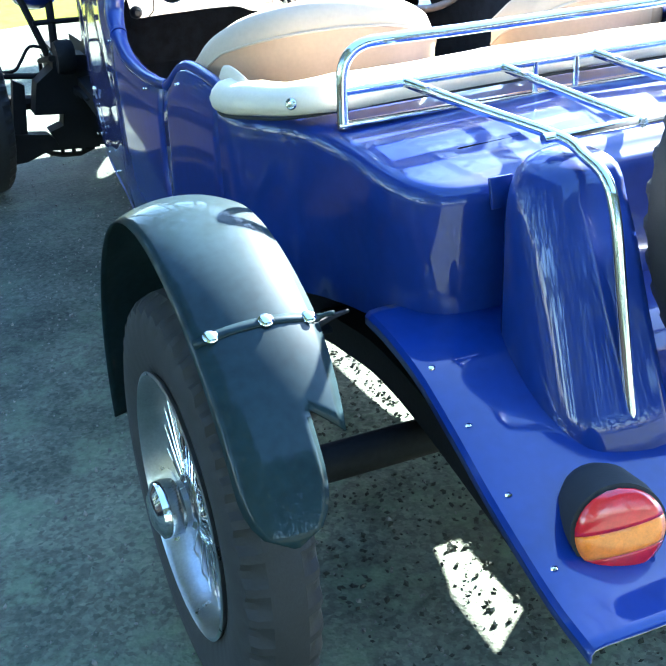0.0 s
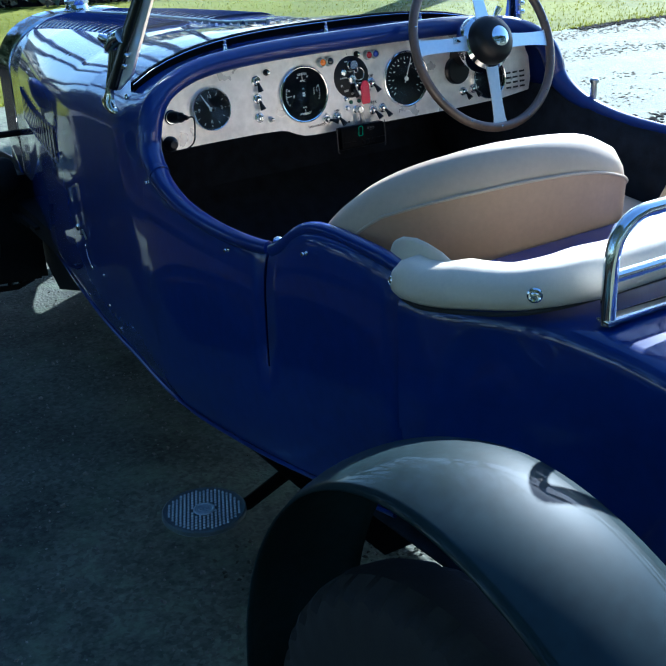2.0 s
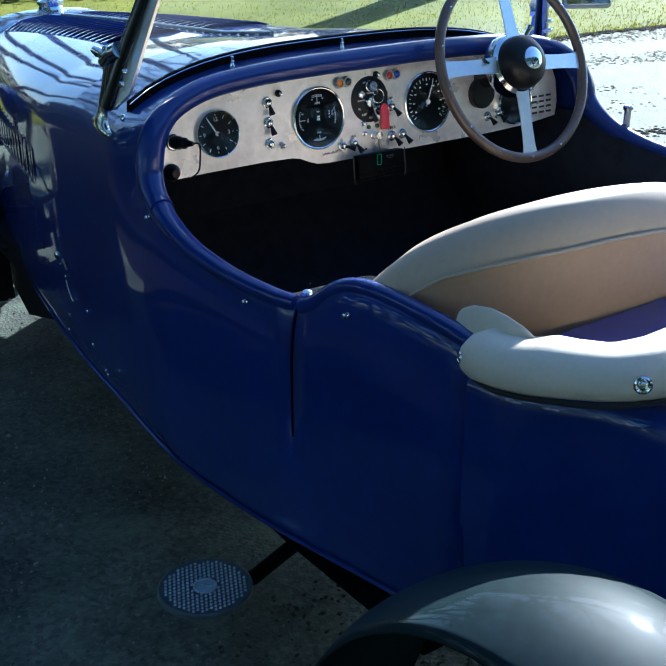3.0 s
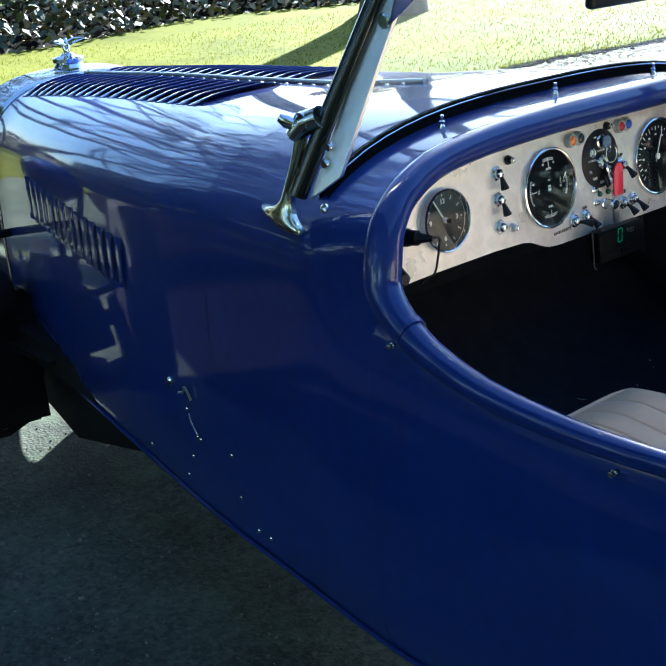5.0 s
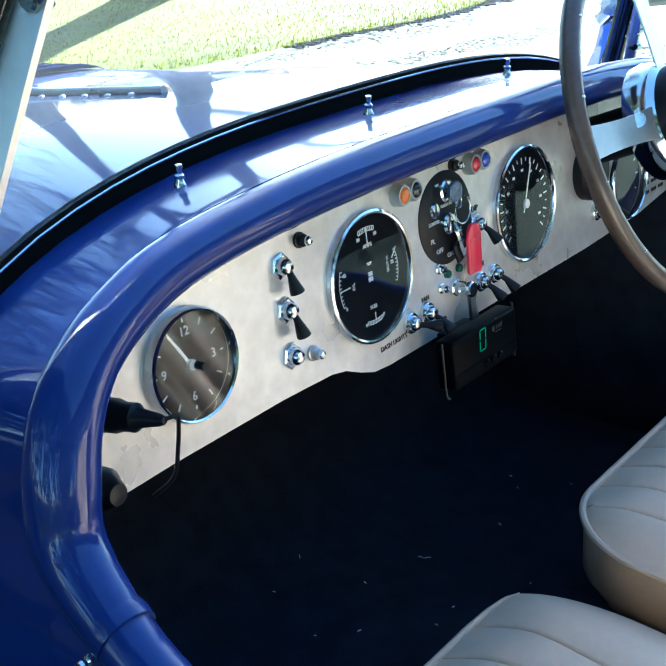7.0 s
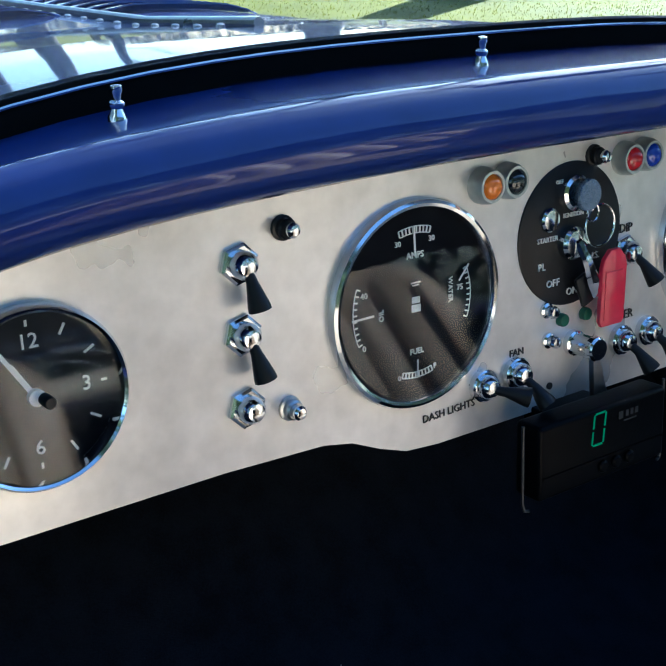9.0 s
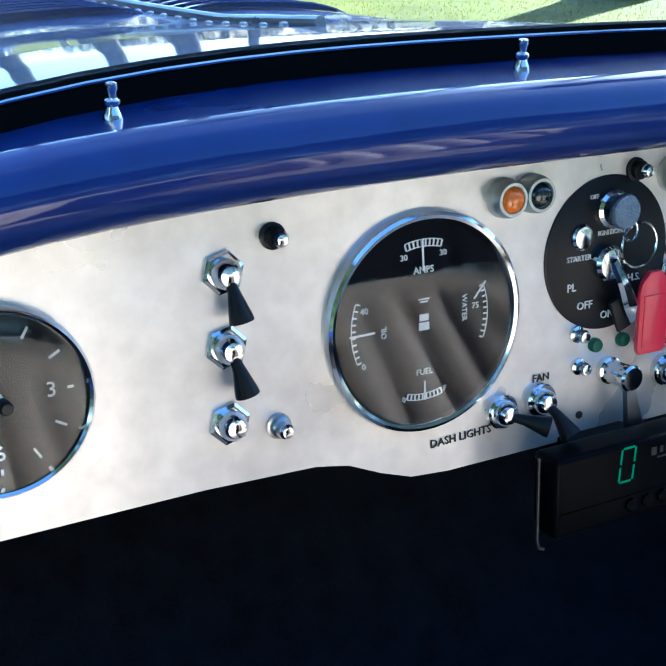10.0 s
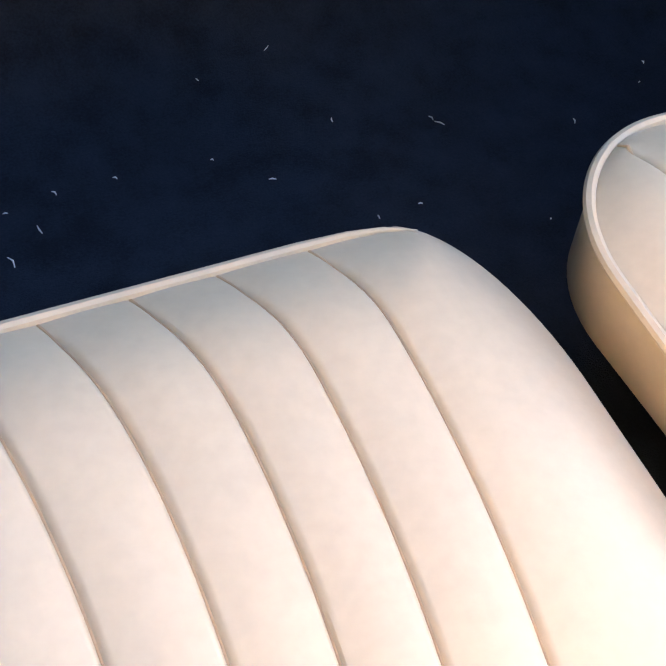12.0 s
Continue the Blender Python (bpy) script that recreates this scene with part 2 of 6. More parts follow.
# ---- the ground ----
def asphalt_material():
    m = material("asphalt", (0.085, 0.1, 0.076), 0.85, 0.0, 0.35, 3.2, 45.0, 0.0, second=(0.17, 0.182, 0.135), spec=0.2)
    nt = m.node_tree
    b = nt.nodes["Principled BSDF"]
    tc = nt.nodes["Texture Coordinate"]
    vo, nz, mul, bp = (nt.nodes.new(k) for k in ("ShaderNodeTexVoronoi", "ShaderNodeTexNoise", "ShaderNodeMath", "ShaderNodeBump"))
    vo.inputs["Scale"].default_value, nz.inputs["Scale"].default_value, nz.inputs["Detail"].default_value = 110.0, 9.0, 6
    mul.operation = 'ADD'
    nt.links.new(tc.outputs["Object"], vo.inputs["Vector"])
    nt.links.new(tc.outputs["Object"], nz.inputs["Vector"])
    nt.links.new(vo.outputs["Distance"], mul.inputs[0])
    nt.links.new(nz.outputs["Fac"], mul.inputs[1])
    bp.inputs["Strength"].default_value, bp.inputs["Distance"].default_value = 0.4, 0.005
    nt.links.new(mul.outputs[0], bp.inputs["Height"])
    nt.links.new(bp.outputs[0], b.inputs["Normal"])
    # pale and dark stone chips in the tar
    chip, ramp, mix = nt.nodes.new("ShaderNodeTexVoronoi"), nt.nodes.new("ShaderNodeValToRGB"), nt.nodes.new("ShaderNodeMixRGB")
    chip.inputs["Scale"].default_value = 95.0
    nt.links.new(tc.outputs["Object"], chip.inputs["Vector"])
    ramp.color_ramp.elements[0].position, ramp.color_ramp.elements[0].color = 0.1, (0.35, 0.35, 0.35, 1)
    ramp.color_ramp.elements[1].position, ramp.color_ramp.elements[1].color = 0.9, (1.6, 1.58, 1.5, 1)
    nt.links.new(chip.outputs["Color"], ramp.inputs[0])
    mix.blend_type = 'MULTIPLY'
    mix.inputs[0].default_value = 0.5
    old = b.inputs["Base Color"].links[0].from_socket
    nt.links.new(old, mix.inputs[1])
    nt.links.new(ramp.outputs[0], mix.inputs[2])
    # moss and worn earth in soft patches
    moss, cut, over = nt.nodes.new("ShaderNodeTexNoise"), nt.nodes.new("ShaderNodeMapRange"), nt.nodes.new("ShaderNodeMixRGB")
    moss.inputs["Scale"].default_value, moss.inputs["Detail"].default_value, moss.inputs["Roughness"].default_value = 5.0, 8, 0.7
    nt.links.new(tc.outputs["Object"], moss.inputs["Vector"])
    cut.inputs["From Min"].default_value, cut.inputs["From Max"].default_value, cut.inputs["To Max"].default_value = 0.5, 0.66, 0.75
    nt.links.new(moss.outputs["Fac"], cut.inputs["Value"])
    nt.links.new(cut.outputs[0], over.inputs[0])
    nt.links.new(mix.outputs[0], over.inputs[1])
    over.inputs[2].default_value = (0.17, 0.215, 0.13, 1)
    # broad ragged-edged patch of shade painted into the ground colour beside the front
    far, rag, add, shade_fall, shade_mix = (nt.nodes.new(k) for k in ("ShaderNodeVectorMath", "ShaderNodeTexNoise", "ShaderNodeMath", "ShaderNodeMapRange", "ShaderNodeMixRGB"))
    far.operation, add.operation, shade_mix.blend_type = 'DISTANCE', 'MULTIPLY_ADD', 'MULTIPLY'
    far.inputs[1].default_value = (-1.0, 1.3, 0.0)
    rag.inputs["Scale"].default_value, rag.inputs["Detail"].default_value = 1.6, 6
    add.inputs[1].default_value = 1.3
    shade_fall.inputs["From Min"].default_value, shade_fall.inputs["From Max"].default_value = 1.6, 2.6
    shade_fall.inputs["To Min"].default_value, shade_fall.inputs["To Max"].default_value = 0.75, 0.0
    shade_mix.inputs[2].default_value = (0.4, 0.43, 0.52, 1)
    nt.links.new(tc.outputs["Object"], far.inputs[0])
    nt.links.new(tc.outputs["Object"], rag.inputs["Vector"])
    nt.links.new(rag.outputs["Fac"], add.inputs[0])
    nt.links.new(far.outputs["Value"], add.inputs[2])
    nt.links.new(add.outputs[0], shade_fall.inputs["Value"])
    nt.links.new(shade_fall.outputs[0], shade_mix.inputs[0])
    nt.links.new(over.outputs[0], shade_mix.inputs[1])
    nt.links.new(shade_mix.outputs[0], b.inputs["Base Color"])
    return m


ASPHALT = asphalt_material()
LAWN = material("grass", (0.12, 0.135, 0.012), 0.8, 0.0, 0.25, 0.9, 14.0, 0.3, 60.0, second=(0.18, 0.185, 0.024), spec=0.03)
BLADE = material("grass_blade", (0.12, 0.135, 0.012), 0.85, 0.0, 0.25, 2.0, 30.0, second=(0.18, 0.185, 0.024), spec=0.03)
bn = BLADE.node_tree
thin, both = bn.nodes.new("ShaderNodeBsdfTranslucent"), bn.nodes.new("ShaderNodeMixShader")
thin.inputs[0].default_value = (0.18, 0.19, 0.018, 1)
bn.links.new(bn.nodes["Principled BSDF"].outputs[0], both.inputs[1])
bn.links.new(thin.outputs[0], both.inputs[2])
bn.links.new(both.outputs[0], bn.nodes["Material Output"].inputs[0])
# near black, so that the unseen ground sheet dims reflections in the paint
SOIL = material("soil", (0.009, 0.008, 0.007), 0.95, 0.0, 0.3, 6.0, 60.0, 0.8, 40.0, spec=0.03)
LEAFBED = material("leaf_litter", (0.11, 0.1, 0.04), 0.7, 0.0, 0.4, 3.0, 40.0, second=(0.24, 0.19, 0.09))
IVY = material("ivy_leaf", (0.03, 0.05, 0.02), 0.45, 0.0, 0.4, 3.0, 40.0, second=(0.09, 0.11, 0.05))
BARK = material("bark", (0.07, 0.06, 0.05), 0.9, 0.0, 0.35, 9.0, 60.0, 0.9, 45.0)
FENCE = material("fence_wood", (0.34, 0.27, 0.15), 0.8, 0.0, 0.2, 4.0, 60.0, 0.2, 90.0)
CRUMB = material("leaf_crumb", (0.045, 0.047, 0.036), 0.9, 0.0, 0.4, 20.0, 90.0, spec=0.1)
DIRT = material("loose_earth", (0.13, 0.105, 0.07), 0.95, 0.0, 0.5, 8.0, 60.0, second=(0.22, 0.18, 0.12), spec=0.05)
PEBBLE = material("grit", (0.16, 0.15, 0.13), 0.9, 0.0, 0.5, 40.0, 90.0)

bm = bmesh.new()
add_grid(bm, [[(-400 + 40 * i, -400 + 40 * j, 0) for i in range(21)] for j in range(21)])
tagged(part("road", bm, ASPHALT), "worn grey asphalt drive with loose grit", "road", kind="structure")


def lawn_edge(x):
    return 5.05 + 0.12 * math.sin(x * 0.7) + 0.05 * math.sin(x * 2.3) - 0.02 * (x - 5)


def lawn_height(x, y):
    return 0.02 + 0.05 * min(max(y - lawn_edge(x), 0), 1) + 0.03 * noise.noise((x * 0.4, y * 0.4, 0))


bm = bmesh.new()
rows = []
for j in range(60):
    row = []
    for i in range(81):
        x = -1.2 + i * 0.55
        e = lawn_edge(x)
        y = e + 0.2 * j if j < 40 else e + 8 + (j - 40) * 2.0
        row.append((x, y, -0.01 if j == 0 else lawn_height(x, y)))
    rows.append(row)
add_grid(bm, rows)
tagged(part("lawn", bm, LAWN), "sunlit yellow-green lawn beside the drive", "lawn", kind="structure")

rng = random.Random(4)
bm = bmesh.new()
for k in range(20000):
    x = rng.uniform(0.5, 13)
    y = lawn_edge(x) + rng.random() ** 1.5 * 4.0
    z = lawn_height(x, y)
    a, h = rng.uniform(0, 6.28), rng.uniform(0.01, 0.024)
    dx, dy, lean = math.cos(a) * 0.006, math.sin(a) * 0.006, rng.uniform(-0.02, 0.02)
    v = [bm.verts.new(q) for q in ((x - dx, y - dy, z - 0.005), (x + dx, y + dy, z - 0.005), (x + lean, y + lean, z + h))]
    bm.faces.new(v)
tagged(part("grass", bm, BLADE), "short mown grass of the lawn", "grass", kind="stuff")

# bed of ivy and fallen leaves behind the lawn
bm = bmesh.new()
rows = []
for j in range(14):
    rows.append([(x, 9.55 + 0.18 * j + 0.25 * math.sin(x * 1.3), 0.04 + 0.34 * math.sin(min(j / 9, 1) * 1.57) * (0.75 + 0.35 * noise.noise((x * 0.9, j * 0.3, 5)))) for x in np.linspace(-8, 24, 90)])
add_grid(bm, rows)
tagged(part("flower_bed", bm, SOIL), "raised soil bed at the far edge of the lawn", "flower bed", kind="structure")


def leaf_heap(name, mat, count, seed, label, low, high):
    r = random.Random(seed)
    b = bmesh.new()
    for _ in range(count):
        x = r.uniform(-4, 20)
        t = r.random()
        y = 9.5 + t * 2.2 + 0.25 * math.sin(x * 1.3)
        z = 0.05 + 0.36 * math.sin(min(t * 1.3, 1) * 1.57) * (0.75 + 0.35 * noise.noise((x * 0.9, t * 4, 5))) + r.uniform(low, high)
        m = Matrix.Translation((x, y, z)) @ Euler((r.uniform(-1, 1), r.uniform(-1, 1), r.uniform(0, 6.3))).to_matrix().to_4x4()
        s = r.uniform(0.03, 0.075)
        v = [b.verts.new(m @ Vector(q)) for q in ((-s, 0, 0), (-s * 0.2, -s * 0.6, s * 0.15), (s, 0, 0), (-s * 0.2, s * 0.6, s * 0.15))]
        b.faces.new(v)
    return tagged(part(name, b, mat), label, "plants", kind="stuff")


leaf_heap("leaf_litter", LEAFBED, 9000, 7, "brown fallen leaves heaped along the bed", -0.02, 0.1)
leaf_heap("ivy", IVY, 7000, 8, "dark ivy leaves growing over the bed", 0.0, 0.22)

# post and rail fence
fence = thing("fence", "weathered tan timber post and rail fence behind the bed", "fence")
bm = bmesh.new()
add_box(bm, (0.09, 0.07, 1.15), bevel=0.006)
post = part("post", bm, FENCE, fence)
post.location = (-8, 12.4, 0.52)
for k in range(1, 15):
    o = post.copy()
    scene.collection.objects.link(o)
    o.location = (-8 + k * 2.2, 12.4 + rng.uniform(-0.02, 0.02), 0.52)
for z in (0.45, 0.9):
    bm = bmesh.new()
    add_box(bm, (32, 0.03, 0.08), pose(8, 12.45, z), 0.005)
    part("rail", bm, FENCE, fence)


# bare trees
def tree(name, x, y, r, h, seed, label, low=4):
    t = thing(name, label, "tree")
    rg = random.Random(seed)
    base = Vector((x, y, 0))
    b = bmesh.new()
    line = [base + Vector((0.02 * math.sin(i), 0.03 * math.cos(i * 1.3), h * i / 10 - 0.05)) for i in range(11)]
    add_tube(b, line, [r * (1.55 if i == 0 else 1.08 if i == 1 else 1 - i * 0.06) for i in range(11)], 18)
    part("trunk", b, BARK, t)
    b = bmesh.new()

    def limb(p, d, length, rad, depth):
        pts = [p]
        for _ in range(5):
            d = (d + Vector((rg.uniform(-.25, .25), rg.uniform(-.25, .25), rg.uniform(-.1, .22)))).normalized()
            pts.append(pts[-1] + d * length / 5)
        add_tube(b, pts, [rad * (1 - 0.13 * i) for i in range(6)], 6 if depth < 2 else 4, caps=False)
        if depth < 4:
            for _ in range(4 if depth < 3 else 3):
                q = pts[rg.randint(2, 5)]
                limb(q, (d + Vector((rg.uniform(-.9, .9), rg.uniform(-.9, .9), rg.uniform(-.2, .5)))).normalized(), length * rg.uniform(.5, .72), rad * .5, depth + 1)

    for k in range(6):
        a = k * 1.05 + rg.uniform(-.3, .3)
        limb(line[low + k % (10 - low)], Vector((math.cos(a), math.sin(a), 0.7)).normalized(), h * 0.5, r * 0.42, 0)
    part("limbs", b, BARK, t, "bare winter branches and twigs")
    return t


tree("tree", 7.55, 8.25, 0.27, 7.0, 3, "bare winter tree with a grey trunk on the lawn")
tree("tree", 4.9, 11.3, 0.09, 5.0, 12, "thin bare tree in front of the fence")
# tree and bough added on the sun's line so that the scuttle lies in shade
old = tree("tree", 9.9, 14.4, 0.3, 14.0, 27, "tall thick bare tree added to carry a shading bough", 7)
bm = bmesh.new()
add_tube(bm, smooth_line([(9.9, 14.4, 8.0), (10.5, 13.4, 8.7), (11.4, 12.0, 8.95), (12.5, 10.2, 8.9), (13.4, 8.75, 8.93), (13.8, 8.1, 8.95)], 4), [0.2] * 17 + [0.19, 0.18, 0.15, 0.1], 12)
part("bough", bm, BARK, old, "long level bough added out of view to shade the scuttle")
for k, (x, y, r, h) in enumerate(((-2.5, 15.0, 0.22, 9.5), (1.6, 14.2, 0.18, 9.0), (5.6, 15.5, 0.25, 10.5), (-6.5, 14.5, 0.24, 10.0), (-0.5, 18.5, 0.26, 13.0), (3.6, 20.0, 0.28, 14.0), (-4.8, 19.5, 0.26, 13.5), (-9.0, 21.0, 0.3, 14.0), (6.6, 23.0, 0.3, 14.5))):
    tree("tree", x, y, r, h, 40 + k, "tall bare winter tree beyond the rail fence")

# unseen leaf screens beyond the fence and beside the drive, added to dim reflections
LEAF_SCREEN = material("screen_leaf", (0.019, 0.03, 0.015), 0.8, 0.0, 0.4, 0.6, 8.0, second=(0.05, 0.07, 0.03), spec=0.1)


def hedge(name, seed, count, along, depth, height, size, label, turned=False, clear=0.0):
    r = random.Random(seed)
    b = bmesh.new()
    for _ in range(count):
        x = r.uniform(*along)
        top = height * (1 + 0.12 * noise.noise((x * 0.35, 2, seed)) + 0.07 * noise.noise((x * 1.3, 5, seed)))
        z = clear + (top - clear) * r.random() ** 0.6
        y = depth + 0.5 * noise.noise((x * 0.8, z * 0.8, 3)) + r.uniform(-0.15, 1.1)
        s = r.uniform(0.5, 1.2) * size
        m = Matrix.Translation((y, x, z) if turned else (x, y, z)) @ Euler((r.uniform(-1.3, 1.3), r.uniform(-1.3, 1.3), r.uniform(0, 6.3))).to_matrix().to_4x4()
        b.faces.new([b.verts.new(m @ Vector(q)) for q in ((-s, 0, 0), (-s * 0.1, -s * 0.55, s * 0.12), (s, 0, 0), (-s * 0.1, s * 0.55, s * 0.12))])
    if clear:
        for k in range(int(along[0]), int(along[1]), 3):
            add_tube(b, [(k + r.uniform(-1, 1), depth + 0.5, -0.05), (k, depth + 0.5, clear + 2)], [0.2, 0.12], 8)
    tagged(part(name, b, LEAF_SCREEN), label, "hedge", kind="stuff")


hedge("dark_leaf_screen", 31, 7000, (-40, 80), 50.0, 3.2, 0.4, "low dark leaf screen added far beyond the fence for reflections")
# added out of view to cut sky light on the car's left side
hedge("hedge", 33, 14000, (-9, 16), -4.1, 6.5, 0.2, "tall dark leaf screen added beside the drive to cut sky light", True)
# unseen near-black sheet laid over sunlit asphalt to dim the body's reflections
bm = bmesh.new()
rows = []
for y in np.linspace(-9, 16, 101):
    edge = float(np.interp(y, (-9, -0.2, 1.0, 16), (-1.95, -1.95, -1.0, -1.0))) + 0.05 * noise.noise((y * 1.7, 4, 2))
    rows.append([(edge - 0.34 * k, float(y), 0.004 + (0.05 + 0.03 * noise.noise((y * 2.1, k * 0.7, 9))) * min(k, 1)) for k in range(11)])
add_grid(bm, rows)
tagged(part("dim_ground_sheet", bm, SOIL), "unseen dark ground sheet added to dim the body's reflections", "flower bed", kind="structure")
# added out of view so the bonnet side mirrors something dark
hedge("hedge", 37, 7000, (3.2, 18), -2.9, 4.2, 0.16, "dark leaf screen added at the turn of the drive to dim reflections", True)
# added out of view to cut sky light from behind
hedge("dark_leaf_screen", 35, 15000, (-14, 24), -13.0, 8.5, 0.3, "tall dark leaf screen added behind the car to cut sky light")

# dark crumbs of leaf and stone under the car
bm = bmesh.new()
for k in range(1500):
    x, y = rng.uniform(-0.5, 0.25), rng.uniform(-1.9, -0.1)
    s, a = rng.uniform(0.003, 0.011), rng.uniform(0, 6.28)
    m = Matrix.Translation((x, y, 0.004)) @ Euler((rng.uniform(-0.5, 0.5), rng.uniform(-0.5, 0.5), a)).to_matrix().to_4x4()
    o = [bm.verts.new(m @ Vector(q)) for q in ((s, 0, 0), (0, s * 0.6, 0), (-s * 0.8, s * 0.1, 0), (0, -s * 0.7, 0), (0, 0, s * 0.5), (0, 0, -s * 0.4))]
    for i in range(4):
        bm.faces.new((o[i], o[(i + 1) % 4], o[4]))
        bm.faces.new((o[(i + 1) % 4], o[i], o[5]))
tagged(part("leaf_crumbs", bm, CRUMB), "dark crumbs of leaf and stone on the asphalt", "debris", kind="stuff")

# loose grit on the drive
bm = bmesh.new()
for k in range(2600):
    x, y = rng.uniform(-1.7, 0.2), rng.uniform(-2.1, 2.2)
    s = rng.uniform(0.0015, 0.006) if k % 12 else rng.uniform(0.006, 0.011)
    m = Matrix.Translation((x, y, s * 0.3)) @ Euler((rng.random() * 3, rng.random() * 3, rng.random() * 3)).to_matrix().to_4x4()
    o = [bm.verts.new(m @ Vector(q) * 1.0) for q in ((s, 0, 0), (0, s * 0.7, 0), (-s, 0, 0), (0, -s * 0.8, 0), (0, 0, s * 0.6), (0, 0, -s * 0.6))]
    for i in range(4):
        bm.faces.new((o[i], o[(i + 1) % 4], o[4]))
        bm.faces.new((o[(i + 1) % 4], o[i], o[5]))
tagged(part("grit", bm, PEBBLE), "scattered pale grit lying on the asphalt", "grit", kind="stuff")


def strewn(name, mat, count, seed, spot, size, label):
    """Flat crumbs and clods scattered where spot(r) puts them."""
    r = random.Random(seed)
    verts, faces = [], []
    for _ in range(count):
        x, y = spot(r)
        s = r.uniform(*size)
        m = Matrix.Translation((x, y, s * 0.12)) @ Euler((r.uniform(-0.12, 0.12), r.uniform(-0.12, 0.12), r.uniform(0, 6.28))).to_matrix().to_4x4()
        k = len(verts)
        verts += [m @ Vector(q) for q in ((s, 0, 0), (0, s * 0.6, 0), (-s * 0.8, s * 0.1, 0), (0, -s * 0.7, 0), (0, 0, s * 0.18), (0, 0, -s * 0.2))]
        for i in range(4):
            faces += [(k + i, k + (i + 1) % 4, k + 4), (k + (i + 1) % 4, k + i, k + 5)]
    me = bpy.data.meshes.new(name)
    me.from_pydata(verts, [], faces)
    me.materials.append(mat)
    return tagged(new(name, me), label, "debris", kind="stuff")


def drift(r):
    """Swept bands of loose earth across the sunny side of the drive."""
    while True:
        x, y = r.uniform(1.4, 9), r.uniform(-0.5, 4.9)
        if noise.noise((x * 0.5, y * 2.2, 3)) + 0.35 * noise.noise((x * 3, y * 5, 8)) > r.uniform(-0.1, 0.55):
            return x, y


def verge(r):
    x = r.uniform(5.6, 9)
    return x, lawn_edge(x) + 0.05 - abs(r.gauss(0, 0.1)) * (0.6 + 0.8 * noise.noise((x * 1.7, 0, 4)))


def rut(r):
    x = r.uniform(2.6, 5.0)
    return x, 2.25 + 0.05 * math.sin(x * 4) + r.gauss(0, 0.04)


strewn("loose_earth", DIRT, 16000, 51, drift, (0.004, 0.019), "brown loose earth and leaf crumbs strewn over the drive")
strewn("verge_clods", SOIL, 1300, 52, verge, (0.01, 0.045), "dark clods of turf along the lawn edge")
strewn("verge_clods", SOIL, 420, 53, rut, (0.008, 0.03), "dark line of soil crumbs on the drive")

# ---- the car ----
car = thing("vintage_car", "dark blue open vintage tourer with black wings parked on asphalt", "car")


def mirror(p):
    return Vector((2 * CX - p[0], p[1], p[2]))


def eased(y, ys, vs):
    """Values along the car, with the corners between them eased."""
    return float(sum(w * np.interp(y + d, ys, vs) for d, w in ((-0.12, 0.06), (-0.08, 0.12), (-0.04, 0.2), (0, 0.24), (0.04, 0.2), (0.08, 0.12), (0.12, 0.06))))


def side_x(y):
    """The body's outer left side, seen from above."""
    return (eased(y, (-1.0, -0.9, -0.57, -0.45, -0.1, 0.07, 0.2, 0.4, 0.57, 0.85, 1.1, 1.4, 1.66),
                           (-0.545, -0.553, -0.558, -0.56, -0.552, -0.532, -0.512, -0.49, -0.474, -0.43, -0.38, -0.312, -0.25)))


def sill_z(y):
    return (eased(y, (-1.0, -0.5, -0.2, 0.1, 0.25, 0.4, 0.65, 0.9, 1.1, 1.3, 1.66),
                           (0.56, 0.47, 0.425, 0.403, 0.395, 0.388, 0.394, 0.388, 0.372, 0.352, 0.34)))


def crown_z(y):
    return float(np.interp(y, (-0.05, 0.0, 0.02, 0.05, 0.08, 0.12, 0.16, 0.2, 0.25, 0.32, 0.4, 0.63, 0.9, 1.24, 1.66), (1.133, 1.1378, 1.1372, 1.1353, 1.1335, 1.1312, 1.13, 1.129, 1.1272, 1.1235, 1.117, 1.09, 1.073, 1.053, 1.02)))


def shoulder_z(y):
    return float(np.interp(y, (-0.05, 0.1, 0.4, 1.0, 1.66), (0.985, 0.98, 0.965, 0.92, 0.85)))


def hull_z(x, y):
    """Height of the scuttle or bonnet over a place."""
    u = min(abs(x - CX) / (CX - side_x(y)), 1)
    zs, zt = shoulder_z(y), crown_z(y)
    return zs + (zt - zs) * math.sqrt(max(1 - u ** float(np.interp(y, (0, 0.3), (3.25, 3.0))), 0))


def tuck_in(y, z):
    """How far the side draws in towards the cockpit's rolled edge."""
    k = min(max((0.12 - y) / 0.17, 0), 1)
    return 0.03 * k * k * (3 - 2 * k) * float(np.interp(z, (0.8, 0.86, 0.9, 0.95, 0.985, 1.01, 1.05), (0, 0.13, 0.3, 0.65, 0.8, 0.6, 0)))


def section(y):
    xs, zb, zs = side_x(y), sill_z(y), shoulder_z(y)
    pts = [(xs + 0.075, y, zb - 0.012), (xs + 0.03, y, zb), (xs + 0.012, y, zb + 0.05), (xs + 0.002, y, zb + 0.16)]
    pts += [(xs + tuck_in(y, z), y, z) for z in (zs - 0.22, zs - 0.16, zs - 0.11, zs - 0.07, zs - 0.035)]
    for k in range(15):
        u = math.cos(k / 14 * math.pi / 2) ** 0.7 if k < 14 else 0
        x = CX - u * (CX - xs)
        z = hull_z(x, y)
        pts.append((x + tuck_in(y, z), y, z))
    left = [Vector(p) for p in pts]
    return left + [mirror(p) for p in reversed(left[:-1])]


